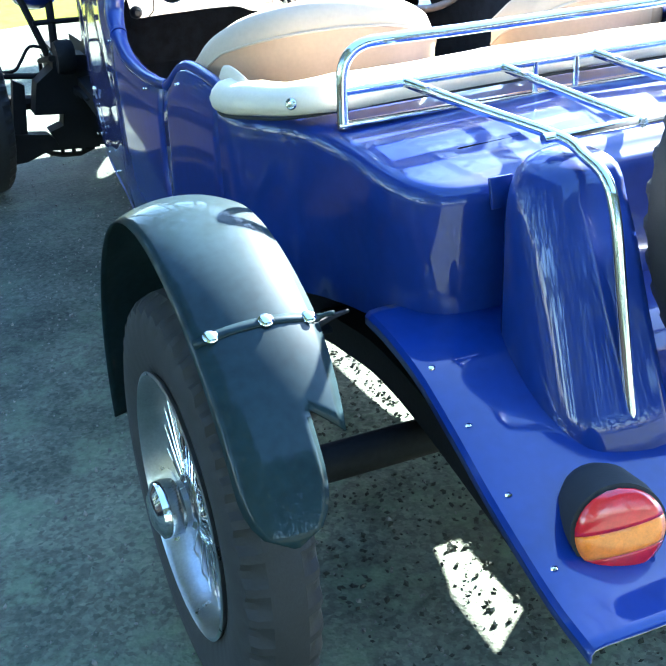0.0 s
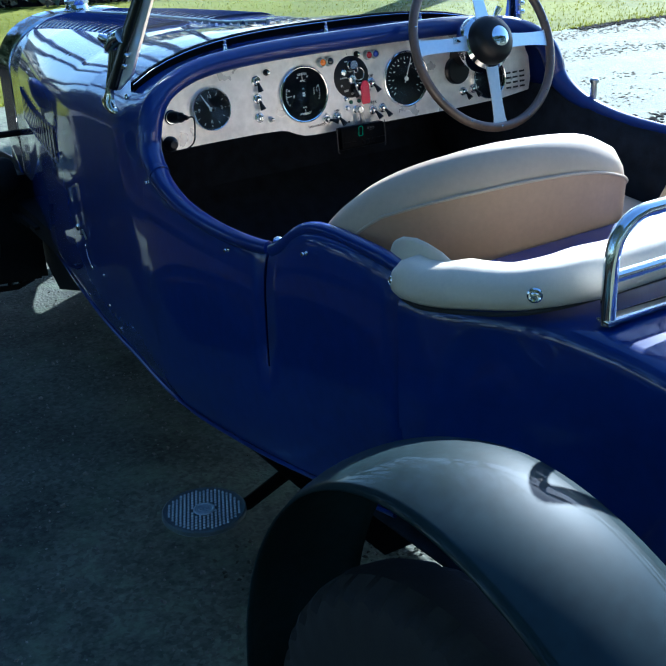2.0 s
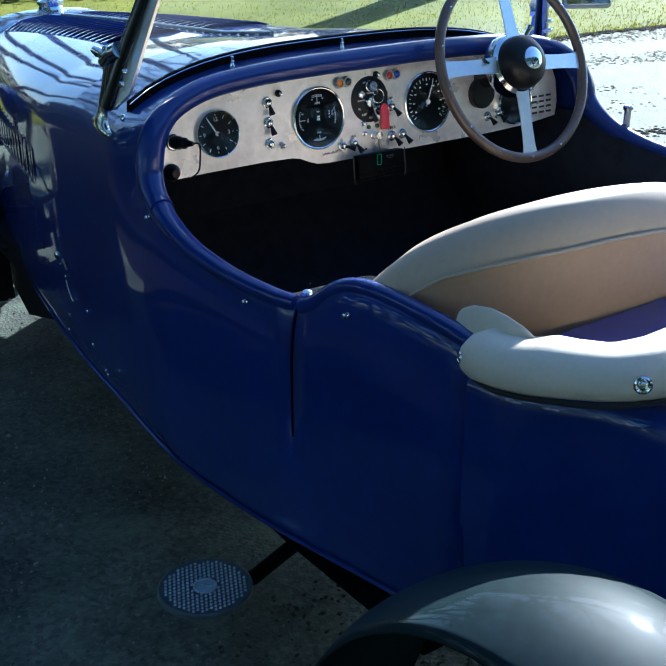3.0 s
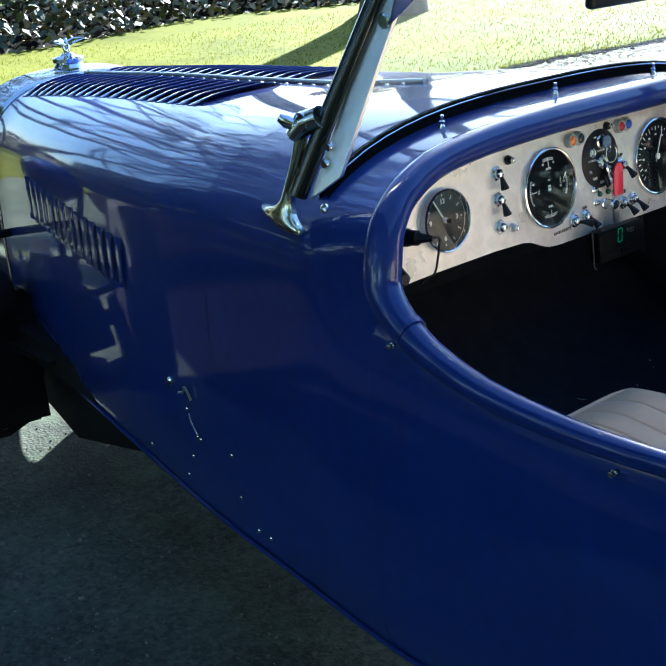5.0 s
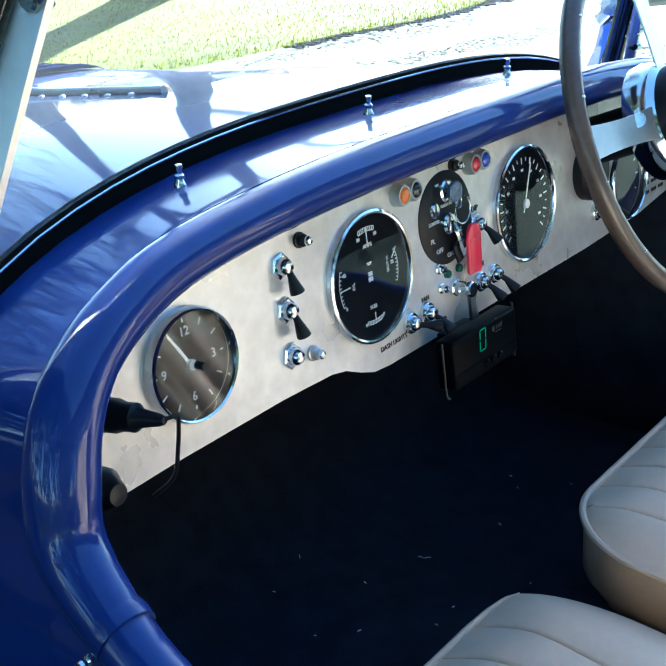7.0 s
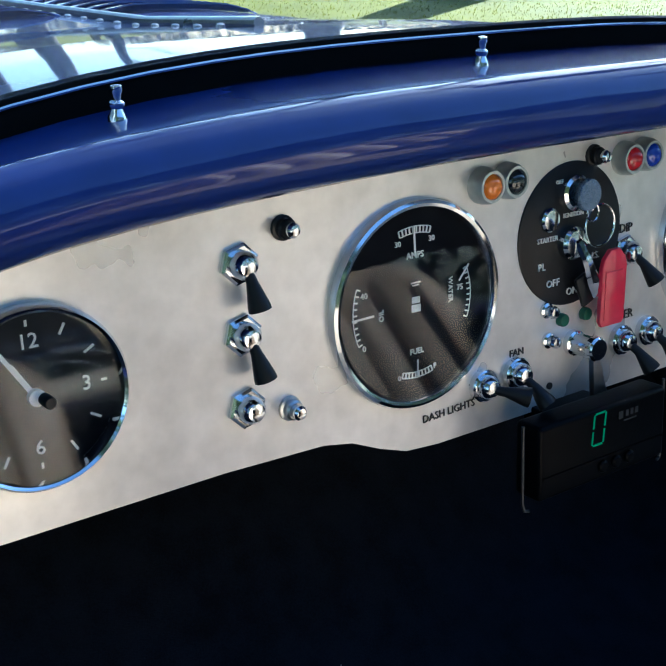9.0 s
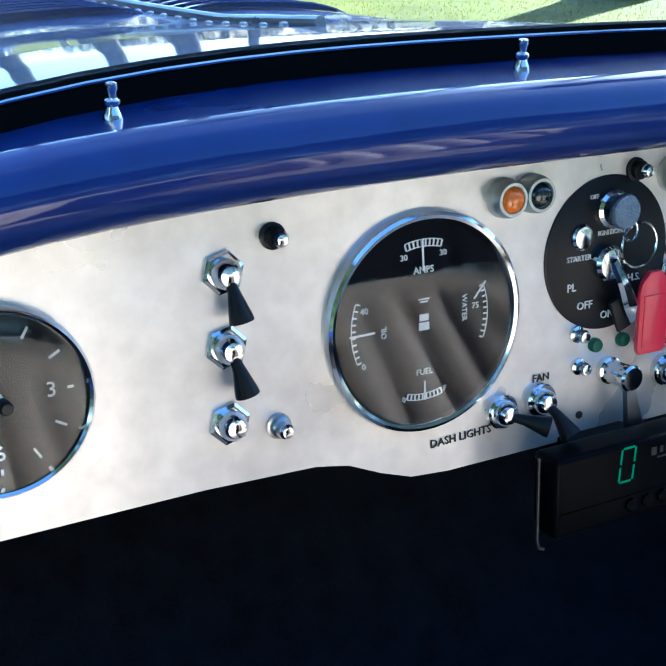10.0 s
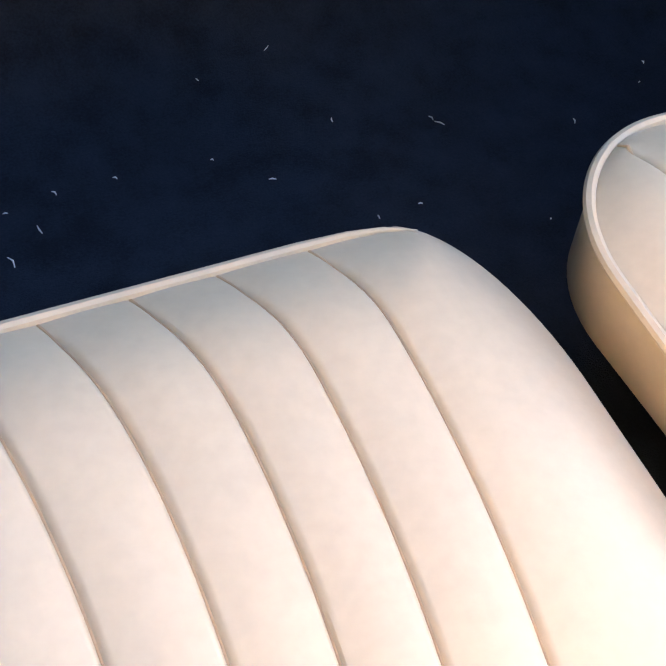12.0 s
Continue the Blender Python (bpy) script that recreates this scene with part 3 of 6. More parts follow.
bm = bmesh.new()
rear = [Vector((p.x, -0.005 - float(np.interp(p.z, (0.93, 0.975, 1.01, 1.05, 1.08, 1.1, 1.12, 1.13), (0.05, 0.043, 0.034, 0.024, 0.014, 0.008, 0.005, 0.004))), p.z)) for p in section(-0.005)]
for p in rear:
    p.x = CX + (p.x - CX) * (CX - side_x(p.y) + 0.0005) / (CX - side_x(-0.005))
    p.x += (tuck_in(p.y, p.z) - tuck_in(-0.005, p.z)) * (1 if p.x < CX else -1)
add_grid(bm, [rear] + [section(y) for y in np.linspace(-0.005, 0.3991, 22)])
part("scuttle", bm, BLUE, car, solid=0.004, offset=-1).modifiers[0].use_rim = False
bm = bmesh.new()
add_grid(bm, [section(y) for y in np.linspace(0.4009, 1.66, 46)])
bonnet = part("bonnet", bm, BLUE, car, "dark blue bonnet with rows of louvres", solid=0.004, offset=-1)
bonnet.modifiers[0].use_rim = False

# hinge along the bonnet's centre, with its rivets
bm = bmesh.new()
add_tube(bm, [(CX, y, crown_z(y) + 0.003) for y in np.linspace(0.41, 1.66, 24)], 0.0055, 10)
part("hinge", bm, STEEL, bonnet)
bm = bmesh.new()
add_lathe(bm, [(0.0045, 0), (0.004, 0.0022), (0.0015, 0.0034), (0, 0.0036)], seg=10)
rivet = part("rivet", bm, STEEL, bonnet)
rivet.location = (CX - 0.016, 0.45, hull_z(CX - 0.016, 0.45))
for k in range(1, 28):
    o = rivet.copy()
    scene.collection.objects.link(o)
    y = 0.45 + 0.043 * k
    o.location = (CX - 0.016, y, hull_z(CX - 0.016, y) - 0.001)


def louvre(y, side):
    """A pressed louvre across the bonnet top, open to the rear."""
    b = bmesh.new()
    x0, x1 = CX + side * 0.022, CX + side * float(np.interp(y, (0.8, 1.6), (0.245, 0.2)))
    rows = []
    for k in range(15):
        t = k / 14
        x = x0 + (x1 - x0) * t
        lift = 0.011 * min(1, 4.5 * t, 4.5 * (1 - t)) ** 0.6
        z0 = hull_z(x, y)
        rows.append([(x, y + 0.03, hull_z(x, y + 0.03) + 0.0005), (x, y + 0.018, z0 + lift * 0.5), (x, y + 0.006, z0 + lift * 0.92), (x, y - 0.001, z0 + lift), (x, y - 0.002, z0 + lift - 0.0018), (x, y + 0.006, z0 + 0.002)])
    add_grid(b, rows)
    return part("louvre", b, BLUE, bonnet)


for side in (-1, 1):
    for k in range(20):
        louvre(0.80 + 0.0425 * k, side)


def side_louvre(y):
    b = bmesh.new()
    rows = []
    for k in range(13):
        t = k / 12
        z = 0.77 + 0.1 * t
        lift = 0.005 * min(1, 5 * t, 5 * (1 - t)) ** 0.6
        x = side_x(y)
        rows.append([(x - 0.0005, y + 0.026, z), (x - lift * 0.6, y + 0.014, z), (x - lift, y + 0.002, z), (x - lift, y, z), (x - 0.001, y + 0.006, z)])
    add_grid(b, rows)
    return part("side_louvre", b, BLUE, bonnet)


for k in range(14):
    side_louvre(0.72 + 0.045 * k)

# side panels of the cockpit, with the gap of the door
RIM = ((0.0, 0.952), (-0.03, 0.951), (-0.05, 0.95), (-0.07, 0.947), (-0.118, 0.932), (-0.2, 0.908), (-0.31, 0.894), (-0.425, 0.893), (-0.52, 0.9), (-0.566, 0.904),
       (-0.576, 0.905), (-0.611, 0.92), (-0.65, 0.948), (-0.685, 0.963), (-0.735, 0.972), (-0.805, 0.974), (-0.9, 0.972), (-1.02, 0.955))


def rim_z(y):
    return float(np.interp(-y, [-q[0] for q in RIM], [q[1] for q in RIM]))


YS = sorted(set([q[0] for q in RIM if -0.95 < q[0] < -0.04] + [-0.012, -0.03, -0.048, -0.09, -0.15, -0.25, -0.37, -0.48, -0.63, -0.67, -0.71, -0.77, -0.85, -0.952]), reverse=True)


def side_panel(left):
    b = bmesh.new()
    rows = []
    for y in YS:
        xs, zb, zr = side_x(y), sill_z(y), rim_z(y)
        xs += 0.004 if y > -0.045 else 0
        top = float(np.interp(-y, (0.058, 0.09, 0.15, 0.25, 0.38, 0.56), (-0.516, -0.526, -0.533, -0.54, -0.543, xs + 0.018)))
        pts = [(xs + 0.075, y, zb - 0.012), (xs + 0.03, y, zb), (xs + 0.012, y, zb + 0.05), (xs + 0.003, y, zb + 0.14), (xs, y, 0.69), (xs, y, 0.75)]
        for a in (15, 30, 45, 60, 75, 90):
            pts.append((xs + (top - xs) * (1 - math.cos(radians(a))), y, 0.79 + (zr - 0.79) * math.sin(radians(a))))
        rows.append([Vector(p) if left else mirror(p) for p in pts])
    gap = YS.index(-0.566)
    add_grid(b, rows, skip=(lambda i, j: i == gap and j >= 4) if left else None)
    p = part("side_panel", b, BLUE, car, solid=0.005, offset=-1)
    b = bmesh.new()
    rows = []
    for y in [0.38, 0.2, 0.05] + YS:
        xs, zr = side_x(y), min(rim_z(y), 0.96)
        pts = [(xs + 0.05, y, sill_z(y) + 0.01), (xs + 0.036, y, 0.62), (xs + 0.034, y, 0.8), (xs + 0.034, y, zr - 0.004)]
        rows.append([Vector(q) if left else mirror(q) for q in pts])
    add_grid(b, rows)
    part("trim_panel", b, CARPET, car, "dark inner trim", solid=0.006)
    return p


side_panel(True)
side_panel(False)

for left in (True, False):
    bm = bmesh.new()
    bead = [(side_x(y) + 0.026, y, sill_z(y) + 0.0005) for y in np.linspace(1.6, -0.9, 60)]
    add_tube(bm, bead if left else [mirror(p) for p in bead], 0.0045, 8)
    part("sill_bead", bm, BLUE, car)

# rolled edge round the cockpit
half = [(CX, -0.012, 1.126), (-0.15, -0.012, 1.125), (-0.28, -0.014, 1.12), (-0.37, -0.018, 1.111), (-0.425, -0.025, 1.097), (-0.467, -0.033, 1.077), (-0.497, -0.042, 1.048), (-0.513, -0.05, 1.01), (-0.52, -0.058, 0.975), (-0.526, -0.09, 0.946),
        (-0.533, -0.15, 0.918), (-0.54, -0.25, 0.897), (-0.543, -0.38, 0.891), (-0.542, -0.5, 0.896), (-0.538, -0.563, 0.903)]
rad = [0.0215, 0.0215, 0.021, 0.021, 0.021, 0.022, 0.0245, 0.0255, 0.025, 0.0225, 0.0195, 0.0175, 0.0155, 0.014, 0.0125]
line = smooth_line([mirror(p) for p in reversed(half[1:])] + half, 4)
rads = [float(np.interp(i, [4 * k for k in range(29)], list(reversed(rad[1:])) + rad)) for i in range(len(line))]
bm = bmesh.new()
add_tube(bm, line, rads, 16)
rim_roll = part("cockpit_rim", bm, BLUE, car)
bm = bmesh.new()
lip = [p for p in rear if p.z > 0.9]
add_grid(bm, [[p for p in lip], [min(line, key=lambda q: (q - p).length) for p in lip]])
part("cowl_lip", bm, BLUE, car)
bm = bmesh.new()
add_tube(bm, [(-0.5285, -0.106, 0.9385), (-0.5292, -0.112, 0.9355), (-0.5298, -0.118, 0.933)], [0.0222, 0.0228, 0.022], 20)
part("rim_joint", bm, BLUE, rim_roll)
for left in (True, False):
    hump = [(-0.54, -0.58, 0.905), (-0.538, -0.611, 0.921), (-0.532, -0.65, 0.95), (-0.528, -0.685, 0.966), (-0.526, -0.735, 0.974), (-0.526, -0.805, 0.976), (-0.528, -0.9, 0.974), (-0.524, -1.0, 0.956)]
    bm = bmesh.new()
    add_tube(bm, smooth_line(hump if left else [mirror(p) for p in hump], 4), 0.0125, 14)
    part("door_rim", bm, BLUE, car)

# floor, toe board, bulkhead and tunnel, all dark
bm = bmesh.new()
add_grid(bm, [[(x, y, z) for x in np.linspace(side_x(y) + 0.04, 2 * CX - side_x(y) - 0.04, 9)] for y, z in ((-1.1, 0.5), (-0.6, 0.5), (-0.14, 0.545), (0.1, 0.555), (0.2, 0.58), (0.36, 0.74), (0.39, 0.95))])
part("floor", bm, CARPET, car, "dark blue-black carpeted footwell", solid=0.01)
bm = bmesh.new()
add_grid(bm, [[(x, -1.04, z) for x in np.linspace(-0.45, 0.52, 9)] for z in (0.5, 0.7, 0.95)])
part("rear_bulkhead", bm, CARPET, car, solid=0.01)
bm = bmesh.new()
add_grid(bm, [[(x, y, 0.4) for x in np.linspace(side_x(y) + 0.07, 2 * CX - side_x(y) - 0.07, 5)] for y in np.linspace(-0.81, 1.62, 14)])
part("undertray", bm, IRON, car)
for s in (-1, 1):
    bm = bmesh.new()
    rows = smooth_line([(CX + s * 0.36, 2.1, 0.47), (CX + s * 0.35, 1.6, 0.44), (CX + s * 0.37, 0.8, 0.41), (CX + s * 0.4, -0.6, 0.42), (CX + s * 0.4, -1.1, 0.5), (CX + s * 0.4, -1.4, 0.52), (CX + s * 0.4, -1.9, 0.42)], 5)
    add_tube(bm, rows, 0.045, 4)
    part("chassis_rail", bm, IRON, car, angle=20)

# unseen blocks added where sump and gearbox would sit, to stop sun passing
bm = bmesh.new()
add_box(bm, (0.34, 1.1, 0.26), pose(CX, 0.85, 0.36), 0.03, 2)
add_box(bm, (0.24, 0.9, 0.2), pose(CX, -0.15, 0.36), 0.03, 2)
add_tube(bm, [(CX, -0.6, 0.38), (CX, -1.35, 0.38)], 0.03, 10)
part("underfloor_block", bm, IRON, car, "dark blocks added under the floor to stop sun passing")
# unseen pipe added to shape the sun patches on the ground
bm = bmesh.new()
add_tube(bm, smooth_line([(0.33, 0.9, 0.36), (0.36, 0.2, 0.31), (0.38, -0.4, 0.3), (0.4, -0.55, 0.27), (0.41, -0.65, 0.22)], 5), 0.035, 10)
shade_pipe = part("shade_pipe", bm, IRON, car)
# unseen drum added to keep the ground between the sun patches dark
bm = bmesh.new()
add_tube(bm, [(0.41, -0.56, 0.225), (0.41, -0.58, 0.225), (0.41, -1.22, 0.225), (0.41, -1.25, 0.225)], [0.06, 0.1, 0.1, 0.06], 16)
part("shade_drum", bm, IRON, shade_pipe)

# panels added to block sun under the bonnet and hide the lit ground
for left in (True, False):
    bm = bmesh.new()
    foot = [(side_x(1.62) + 0.0, 2.0), (side_x(1.62) + 0.02, 1.62), (side_x(1.3) + 0.03, 1.3), (side_x(0.9) + 0.06, 0.9), (side_x(0.5) + 0.08, 0.5)]
    add_grid(bm, [[Vector((x, y, z + (0.54 - z) / 0.34 * float(np.interp(y, (0.5, 1.3), (0.26, 0.0))))) if left else mirror((x, y, z)) for x, y in foot] for z in ((0.2, 0.35, 0.54) if left else (0.19, 0.35, 0.54))])
    part("shade_skirt", bm, IRON, car, "dark panel added below the bonnet to block sun and hide lit ground", solid=0.004)

# tail: wall, rounded edge and deck
plan = smooth_line([(-0.5505, -0.948, 0), (-0.54, -1.0, 0), (-0.505, -1.055, 0), (-0.462, -1.12, 0), (-0.434, -1.25, 0), (-0.424, -1.37, 0), (-0.405, -1.44, 0), (-0.36, -1.485, 0), (-0.28, -1.498, 0), (-0.1, -1.5, 0), (CX, -1.5, 0)], 4)


def deck_z(y):
    return float(np.interp(y, (-1.5, -1.42, -1.3, -1.2, -1.0), (0.908, 0.918, 0.932, 0.941, 0.95)))


bm = bmesh.new()
for s in (1, -1):
    rows = []
    for i, p in enumerate(plan):
        t = plan[min(i + 1, len(plan) - 1)] - plan[max(i - 1, 0)]
        n = Vector((-t.y, t.x, 0)).normalized()          # inwards
        if n.x < 0 and i < 24:
            n = -n
        if i >= 24 and n.y < 0:
            n = -n
        d = deck_z(p.y)
        low = float(np.interp(p.y, (-1.5, -1.2, -0.95), (0.67, 0.62, 0.56)))
        tuck = max(0, 1 + (p.y + 0.95) / 0.25)
        row = [p + n * 0.075 * tuck + Vector((0, 0, low - 0.012 * tuck)), p + n * 0.03 * tuck + Vector((0, 0, low + 0.001)), p + n * 0.012 * tuck + Vector((0, 0, low + 0.05)), p + Vector((0, 0, 0.74)), p + Vector((0, 0, d - 0.034)), p + n * 0.002 + Vector((0, 0, d - 0.022)), p + n * 0.007 + Vector((0, 0, d - 0.011)), p + n * 0.015 + Vector((0, 0, d - 0.004)), p + n * 0.03 + Vector((0, 0, d))]
        q = row[-1].copy()
        aim = Vector((CX, max(p.y + 0.05, -1.44) if i > 20 else p.y, 0))
        for f in (0.3, 0.6, 0.85, 1.0):
            r = q.lerp(aim, f)
            row.append(Vector((r.x, r.y, deck_z(r.y) + 0.012 * f)))
        rows.append(row if s == 1 else [mirror(v) for v in row])
    add_grid(bm, rows)
bmesh.ops.remove_doubles(bm, verts=bm.verts, dist=0.0008)
part("tail_panel", bm, BLUE, car, "dark blue tail panel and rear deck", angle=50)

# rounded housing on the tail
bm = bmesh.new()
base = smooth_line([(-0.19, -1.5, 0), (-0.25, -1.515, 0), (-0.298, -1.57, 0), (-0.322, -1.67, 0), (-0.322, -1.76, 0), (-0.285, -1.83, 0), (-0.2, -1.852, 0), (-0.14, -1.853, 0)], 5)
crest = smooth_line([(-0.18, -1.5, 0), (-0.228, -1.508, 0), (-0.268, -1.533, 0), (-0.287, -1.575, 0), (-0.282, -1.62, 0), (-0.25, -1.655, 0), (-0.2, -1.667, 0), (-0.14, -1.668, 0)], 5)
rows = []
for z, f, g in ((0.5, 0, 0), (0.62, 0.3, 0), (0.75, 0.62, 0), (0.85, 0.84, 0), (0.89, 0.94, 0.015), (0.915, 1, 0.05), (0.938, 1, 0.13), (0.953, 1, 0.25), (0.962, 1, 0.42), (0.966, 1, 0.65), (0.967, 1, 0.92)):
    rows.append([(lambda q: Vector((q.x + (-0.15 - q.x) * g, q.y + (-1.57 - q.y) * g, z)))(p.lerp(c, f)) for p, c in zip(base, crest)])
add_grid(bm, rows)
part("spare_housing", bm, BLUE, car, "rounded blue housing on the tail", solid=0.004)

bm = bmesh.new()
add_box(bm, (0.046, 0.008, 0.052), pose(-0.26, -1.506, 0.892, -14, 0, 0), 0.003)
part("bracket", bm, BLUE, car, "small flat blue bracket on the tail")

# sloping apron under the tail
bm = bmesh.new()
edge = smooth_line([(-1.42, 0.69, 0), (-1.5, 0.684, 0), (-1.605, 0.662, 0), (-1.72, 0.613, 0), (-1.83, 0.56, 0), (-1.98, 0.502, 0), (-2.08, 0.483, 0)], 5)
rows = [[(-0.468, e.x, e.y - 0.02), (-0.468, e.x, e.y - 0.006), (-0.462, e.x, e.y), (-0.445, e.x, e.y + 0.002), (-0.38, e.x, e.y), (-0.2, e.x, e.y), (0.1, e.x, e.y), (0.3, e.x, e.y), (0.522, e.x, e.y)] for e in edge]
add_grid(bm, rows)
apron = part("apron", bm, BLUE, car, "sloping blue rear apron with screws", solid=0.004)
bm = bmesh.new()
add_lathe(bm, [(0.0065, 0), (0.006, 0.003), (0.003, 0.005), (0, 0.0052)], seg=12)
scr = part("screw", bm, CHROME, apron)
scr.location = (-0.443, -1.605, 0.664)
for y, z in ((-1.715, 0.617), (-1.83, 0.562), (-1.95, 0.514)):
    o = scr.copy()
    scene.collection.objects.link(o)
    o.location, o.rotation_euler = (-0.44, y, z), (-0.45, 0, 0)

# tail lamp
lampm = Matrix.Translation((-0.336, -1.945, 0.55)) @ Euler((radians(80), radians(-10), radians(-16))).to_matrix().to_4x4()
bm = bmesh.new()
add_lathe(bm, [(0.03, -0.12), (0.05, -0.105), (0.062, -0.075), (0.069, -0.02), (0.069, 0.012), (0.06, 0.014)], lampm, 32)
tail_lamp = part("tail_lamp", bm, RUBBER, car, "round tail lamp with red and amber lens")


def lens_piece(a0, a1, mat, name, z0, z1):
    b = bmesh.new()
    rows = []
    for i in range(9):
        v = z0 + (z1 - z0) * i / 8
        w = math.sqrt(max(0.064 ** 2 - v * v, 0))
        rows.append([lampm @ Vector((-w + 2 * w * k / 12, v, 0.014 + 0.016 * math.sqrt(max(1 - (((-w + 2 * w * k / 12) ** 2 + v * v) / 0.065 ** 2), 0)))) for k in range(13)])
    add_grid(b, rows)
    return part(name, b, mat, tail_lamp, solid=0.002)


lens_piece(0, 0, LENS_RED, "red_lens", 0.009, 0.0635)
lens_piece(0, 0, LENS_AMBER, "amber_lens", -0.03, 0.0085)
lens_piece(0, 0, LENS_RED, "red_lens", -0.0635, -0.0305)

# rear wings
HUB = Vector((-0.735, -1.386, 0.388))


def wing(left):
    WZ = HUB.z + 0.02
    X0, X1 = -0.827, -0.632                       # outer and inner edge

    def at(x, a, lift=0.0):
        u = (x - (X0 + X1) / 2) / ((X1 - X0) / 2)
        r = 0.468 + 0.034 * math.exp(-((a - 72) / 36) ** 2) - 0.024 * abs(u) ** 2.2 + lift
        p = Vector((x, HUB.y + r * math.cos(radians(a)), WZ + r * math.sin(radians(a))))
        return p if left else mirror(p)

    b = bmesh.new()
    rows = []
    inner = -0.7
    for k in range(70):
        a = -9 + 168 * k / 69
        t = max(a - 137.1, 0) / 21.9                # along the rounded tongue behind the notch
        f = max(math.sqrt(max(1 - max((t - 0.4) / 0.6, 0) ** 2.6, 0.0)), 0.06)
        c = (X0 + inner) / 2
        edge = X1 - 0.02 * max(0, (min(a, 137.1) - 118) / 19.1) ** 1.5
        xs = [c + (X0 + (inner - X0) * j / 9 - c) * f for j in range(10)] + [inner + (edge - inner) * j / 4 for j in range(1, 5)]
        drop = min(max((a - 118) / 21, 0), 1)
        rows.append([at(x, a + (5.5 * drop * (j - 9) / 4 if j > 9 else 0)) for j, x in enumerate(xs)])
    add_grid(b, rows, skip=lambda i, j: j >= 9 and i >= 60)
    w = part("rear_wing", b, WING, car, "glossy black cycle-style rear wing", solid=0.003, offset=-1)
    b = bmesh.new()
    rows = [[at(x, a, 0.001) for a in (119.0, 120.8)] for x in np.linspace(X0 + 0.006, X1 - 0.002, 12)]
    end = rows[-1]
    for dx, dz in ((0.01, 0.002), (0.02, 0.003), (0.028, 0.002)):
        rows.append([q + Vector((dx if left else -dx, 0.006 * (i * 2 - 1), dz)) for i, q in enumerate(end)])
    add_grid(b, rows)
    part("strap", b, WING, w, solid=0.001, offset=1)
    for x in (-0.797, -0.716, -0.648):
        m = Matrix.Translation(at(x, 119.9, 0.003)) @ Vector((0, math.cos(radians(119.5)), math.sin(radians(119.5)))).to_track_quat('Z', 'Y').to_matrix().to_4x4()
        b = bmesh.new()
        add_lathe(b, [(0.0115, 0), (0.0115, 0.001), (0.0095, 0.0035), (0.0055, 0.0055), (0, 0.006)], m, 18)
        part("bolt", b, CHROME, w, "bright domed bolt head")
    return w


wing(True)
wing(False)
# stays that hold the left wing
bm = bmesh.new()
add_tube(bm, [(-0.64, -1.61, 0.788), (-0.605, -1.604, 0.793), (-0.578, -1.598, 0.793)], [0.008, 0.005, 0.003], 8)
part("wing_stay", bm, IRON, car)


# wheels with wire spokes
def wheel(m, name="wheel"):
    w = sub(name, car)
    w.matrix_local = m
    b = bmesh.new()
    ring = [(0.236, -0.055), (0.252, -0.062), (0.29, -0.068), (0.325, -0.067), (0.351, -0.06), (0.362, -0.05), (0.365, -0.044), (0.372, -0.028), (0.376, 0), (0.372, 0.028), (0.365, 0.044), (0.362, 0.05), (0.351, 0.06), (0.325, 0.067), (0.29, 0.068), (0.252, 0.062), (0.236, 0.055), (0.236, -0.055)]
    add_lathe(b, ring[:-1], seg=168, wobble=lambda k, h: 0.968 if abs(h) > 0.043 and abs(h) < 0.061 and k % 4 < 2 else 1)
    for f in [f for f in b.faces if len(f.verts) > 4]:
        b.faces.remove(f)
    part("tyre", b, RUBBER, w, "black treaded tyre", angle=25)
    b = bmesh.new()
    add_lathe(b, [(0.236, -0.058), (0.24, -0.066), (0.234, -0.068), (0.226, -0.058), (0.22, -0.03), (0.211, -0.008), (0.211, 0.008), (0.22, 0.03), (0.226, 0.058), (0.234, 0.068), (0.24, 0.066), (0.236, 0.058)], seg=72)
    for f in [f for f in b.faces if len(f.verts) > 4]:
        b.faces.remove(f)
    part("rim", b, STEEL, w, "silver painted wheel rim")
    b = bmesh.new()
    add_lathe(b, [(0.0, -0.05), (0.045, -0.05), (0.045, 0.02), (0.05, 0.03), (0.05, 0.045), (0.042, 0.05), (0.042, 0.06), (0.05, 0.066), (0.053, 0.085), (0.05, 0.1), (0.036, 0.108), (0.03, 0.112), (0.012, 0.114), (0, 0.114)], seg=36)
    part("hub", b, CHROME, w, "chrome knock-off hub cap")
    b = bmesh.new()
    add_lathe(b, [(0.06, -0.03), (0.15, -0.03), (0.15, -0.09), (0.06, -0.09)], seg=36)
    part("brake_drum", b, IRON, w)
    meshes = []
    for r0, h0, r1, h1, tw in ((0.048, 0.036, 0.214, -0.006, 0.55), (0.05, 0.03, 0.217, 0.02, -0.6)):
        b = bmesh.new()
        p1 = Vector((r1 * math.cos(tw), r1 * math.sin(tw), h1))
        add_tube(b, [(r0, 0, h0), p1], 0.0022, 6)
        meshes.append(b)
    for b, off in zip(meshes, (0, 0.07)):
        sp = part("spoke", b, CHROME, w)
        n = 26
        for k in range(n):
            o = sp if k == 0 else sp.copy()
            if k:
                scene.collection.objects.link(o)
            o.rotation_euler = (0, 0, 2 * math.pi * k / n + off)
    return w


wheel(Matrix.Translation((-0.75, -1.362, 0.374)) @ pose(0, 0, 0, 0, -90, 0))
wheel(Matrix.Translation(mirror((-0.75, -1.362, 0.374))) @ pose(0, 0, 0, 0, 90, 0))
wheel(Matrix.Translation((-0.72, 1.72, 0.376)) @ pose(0, 0, 0, 0, -90, 4))
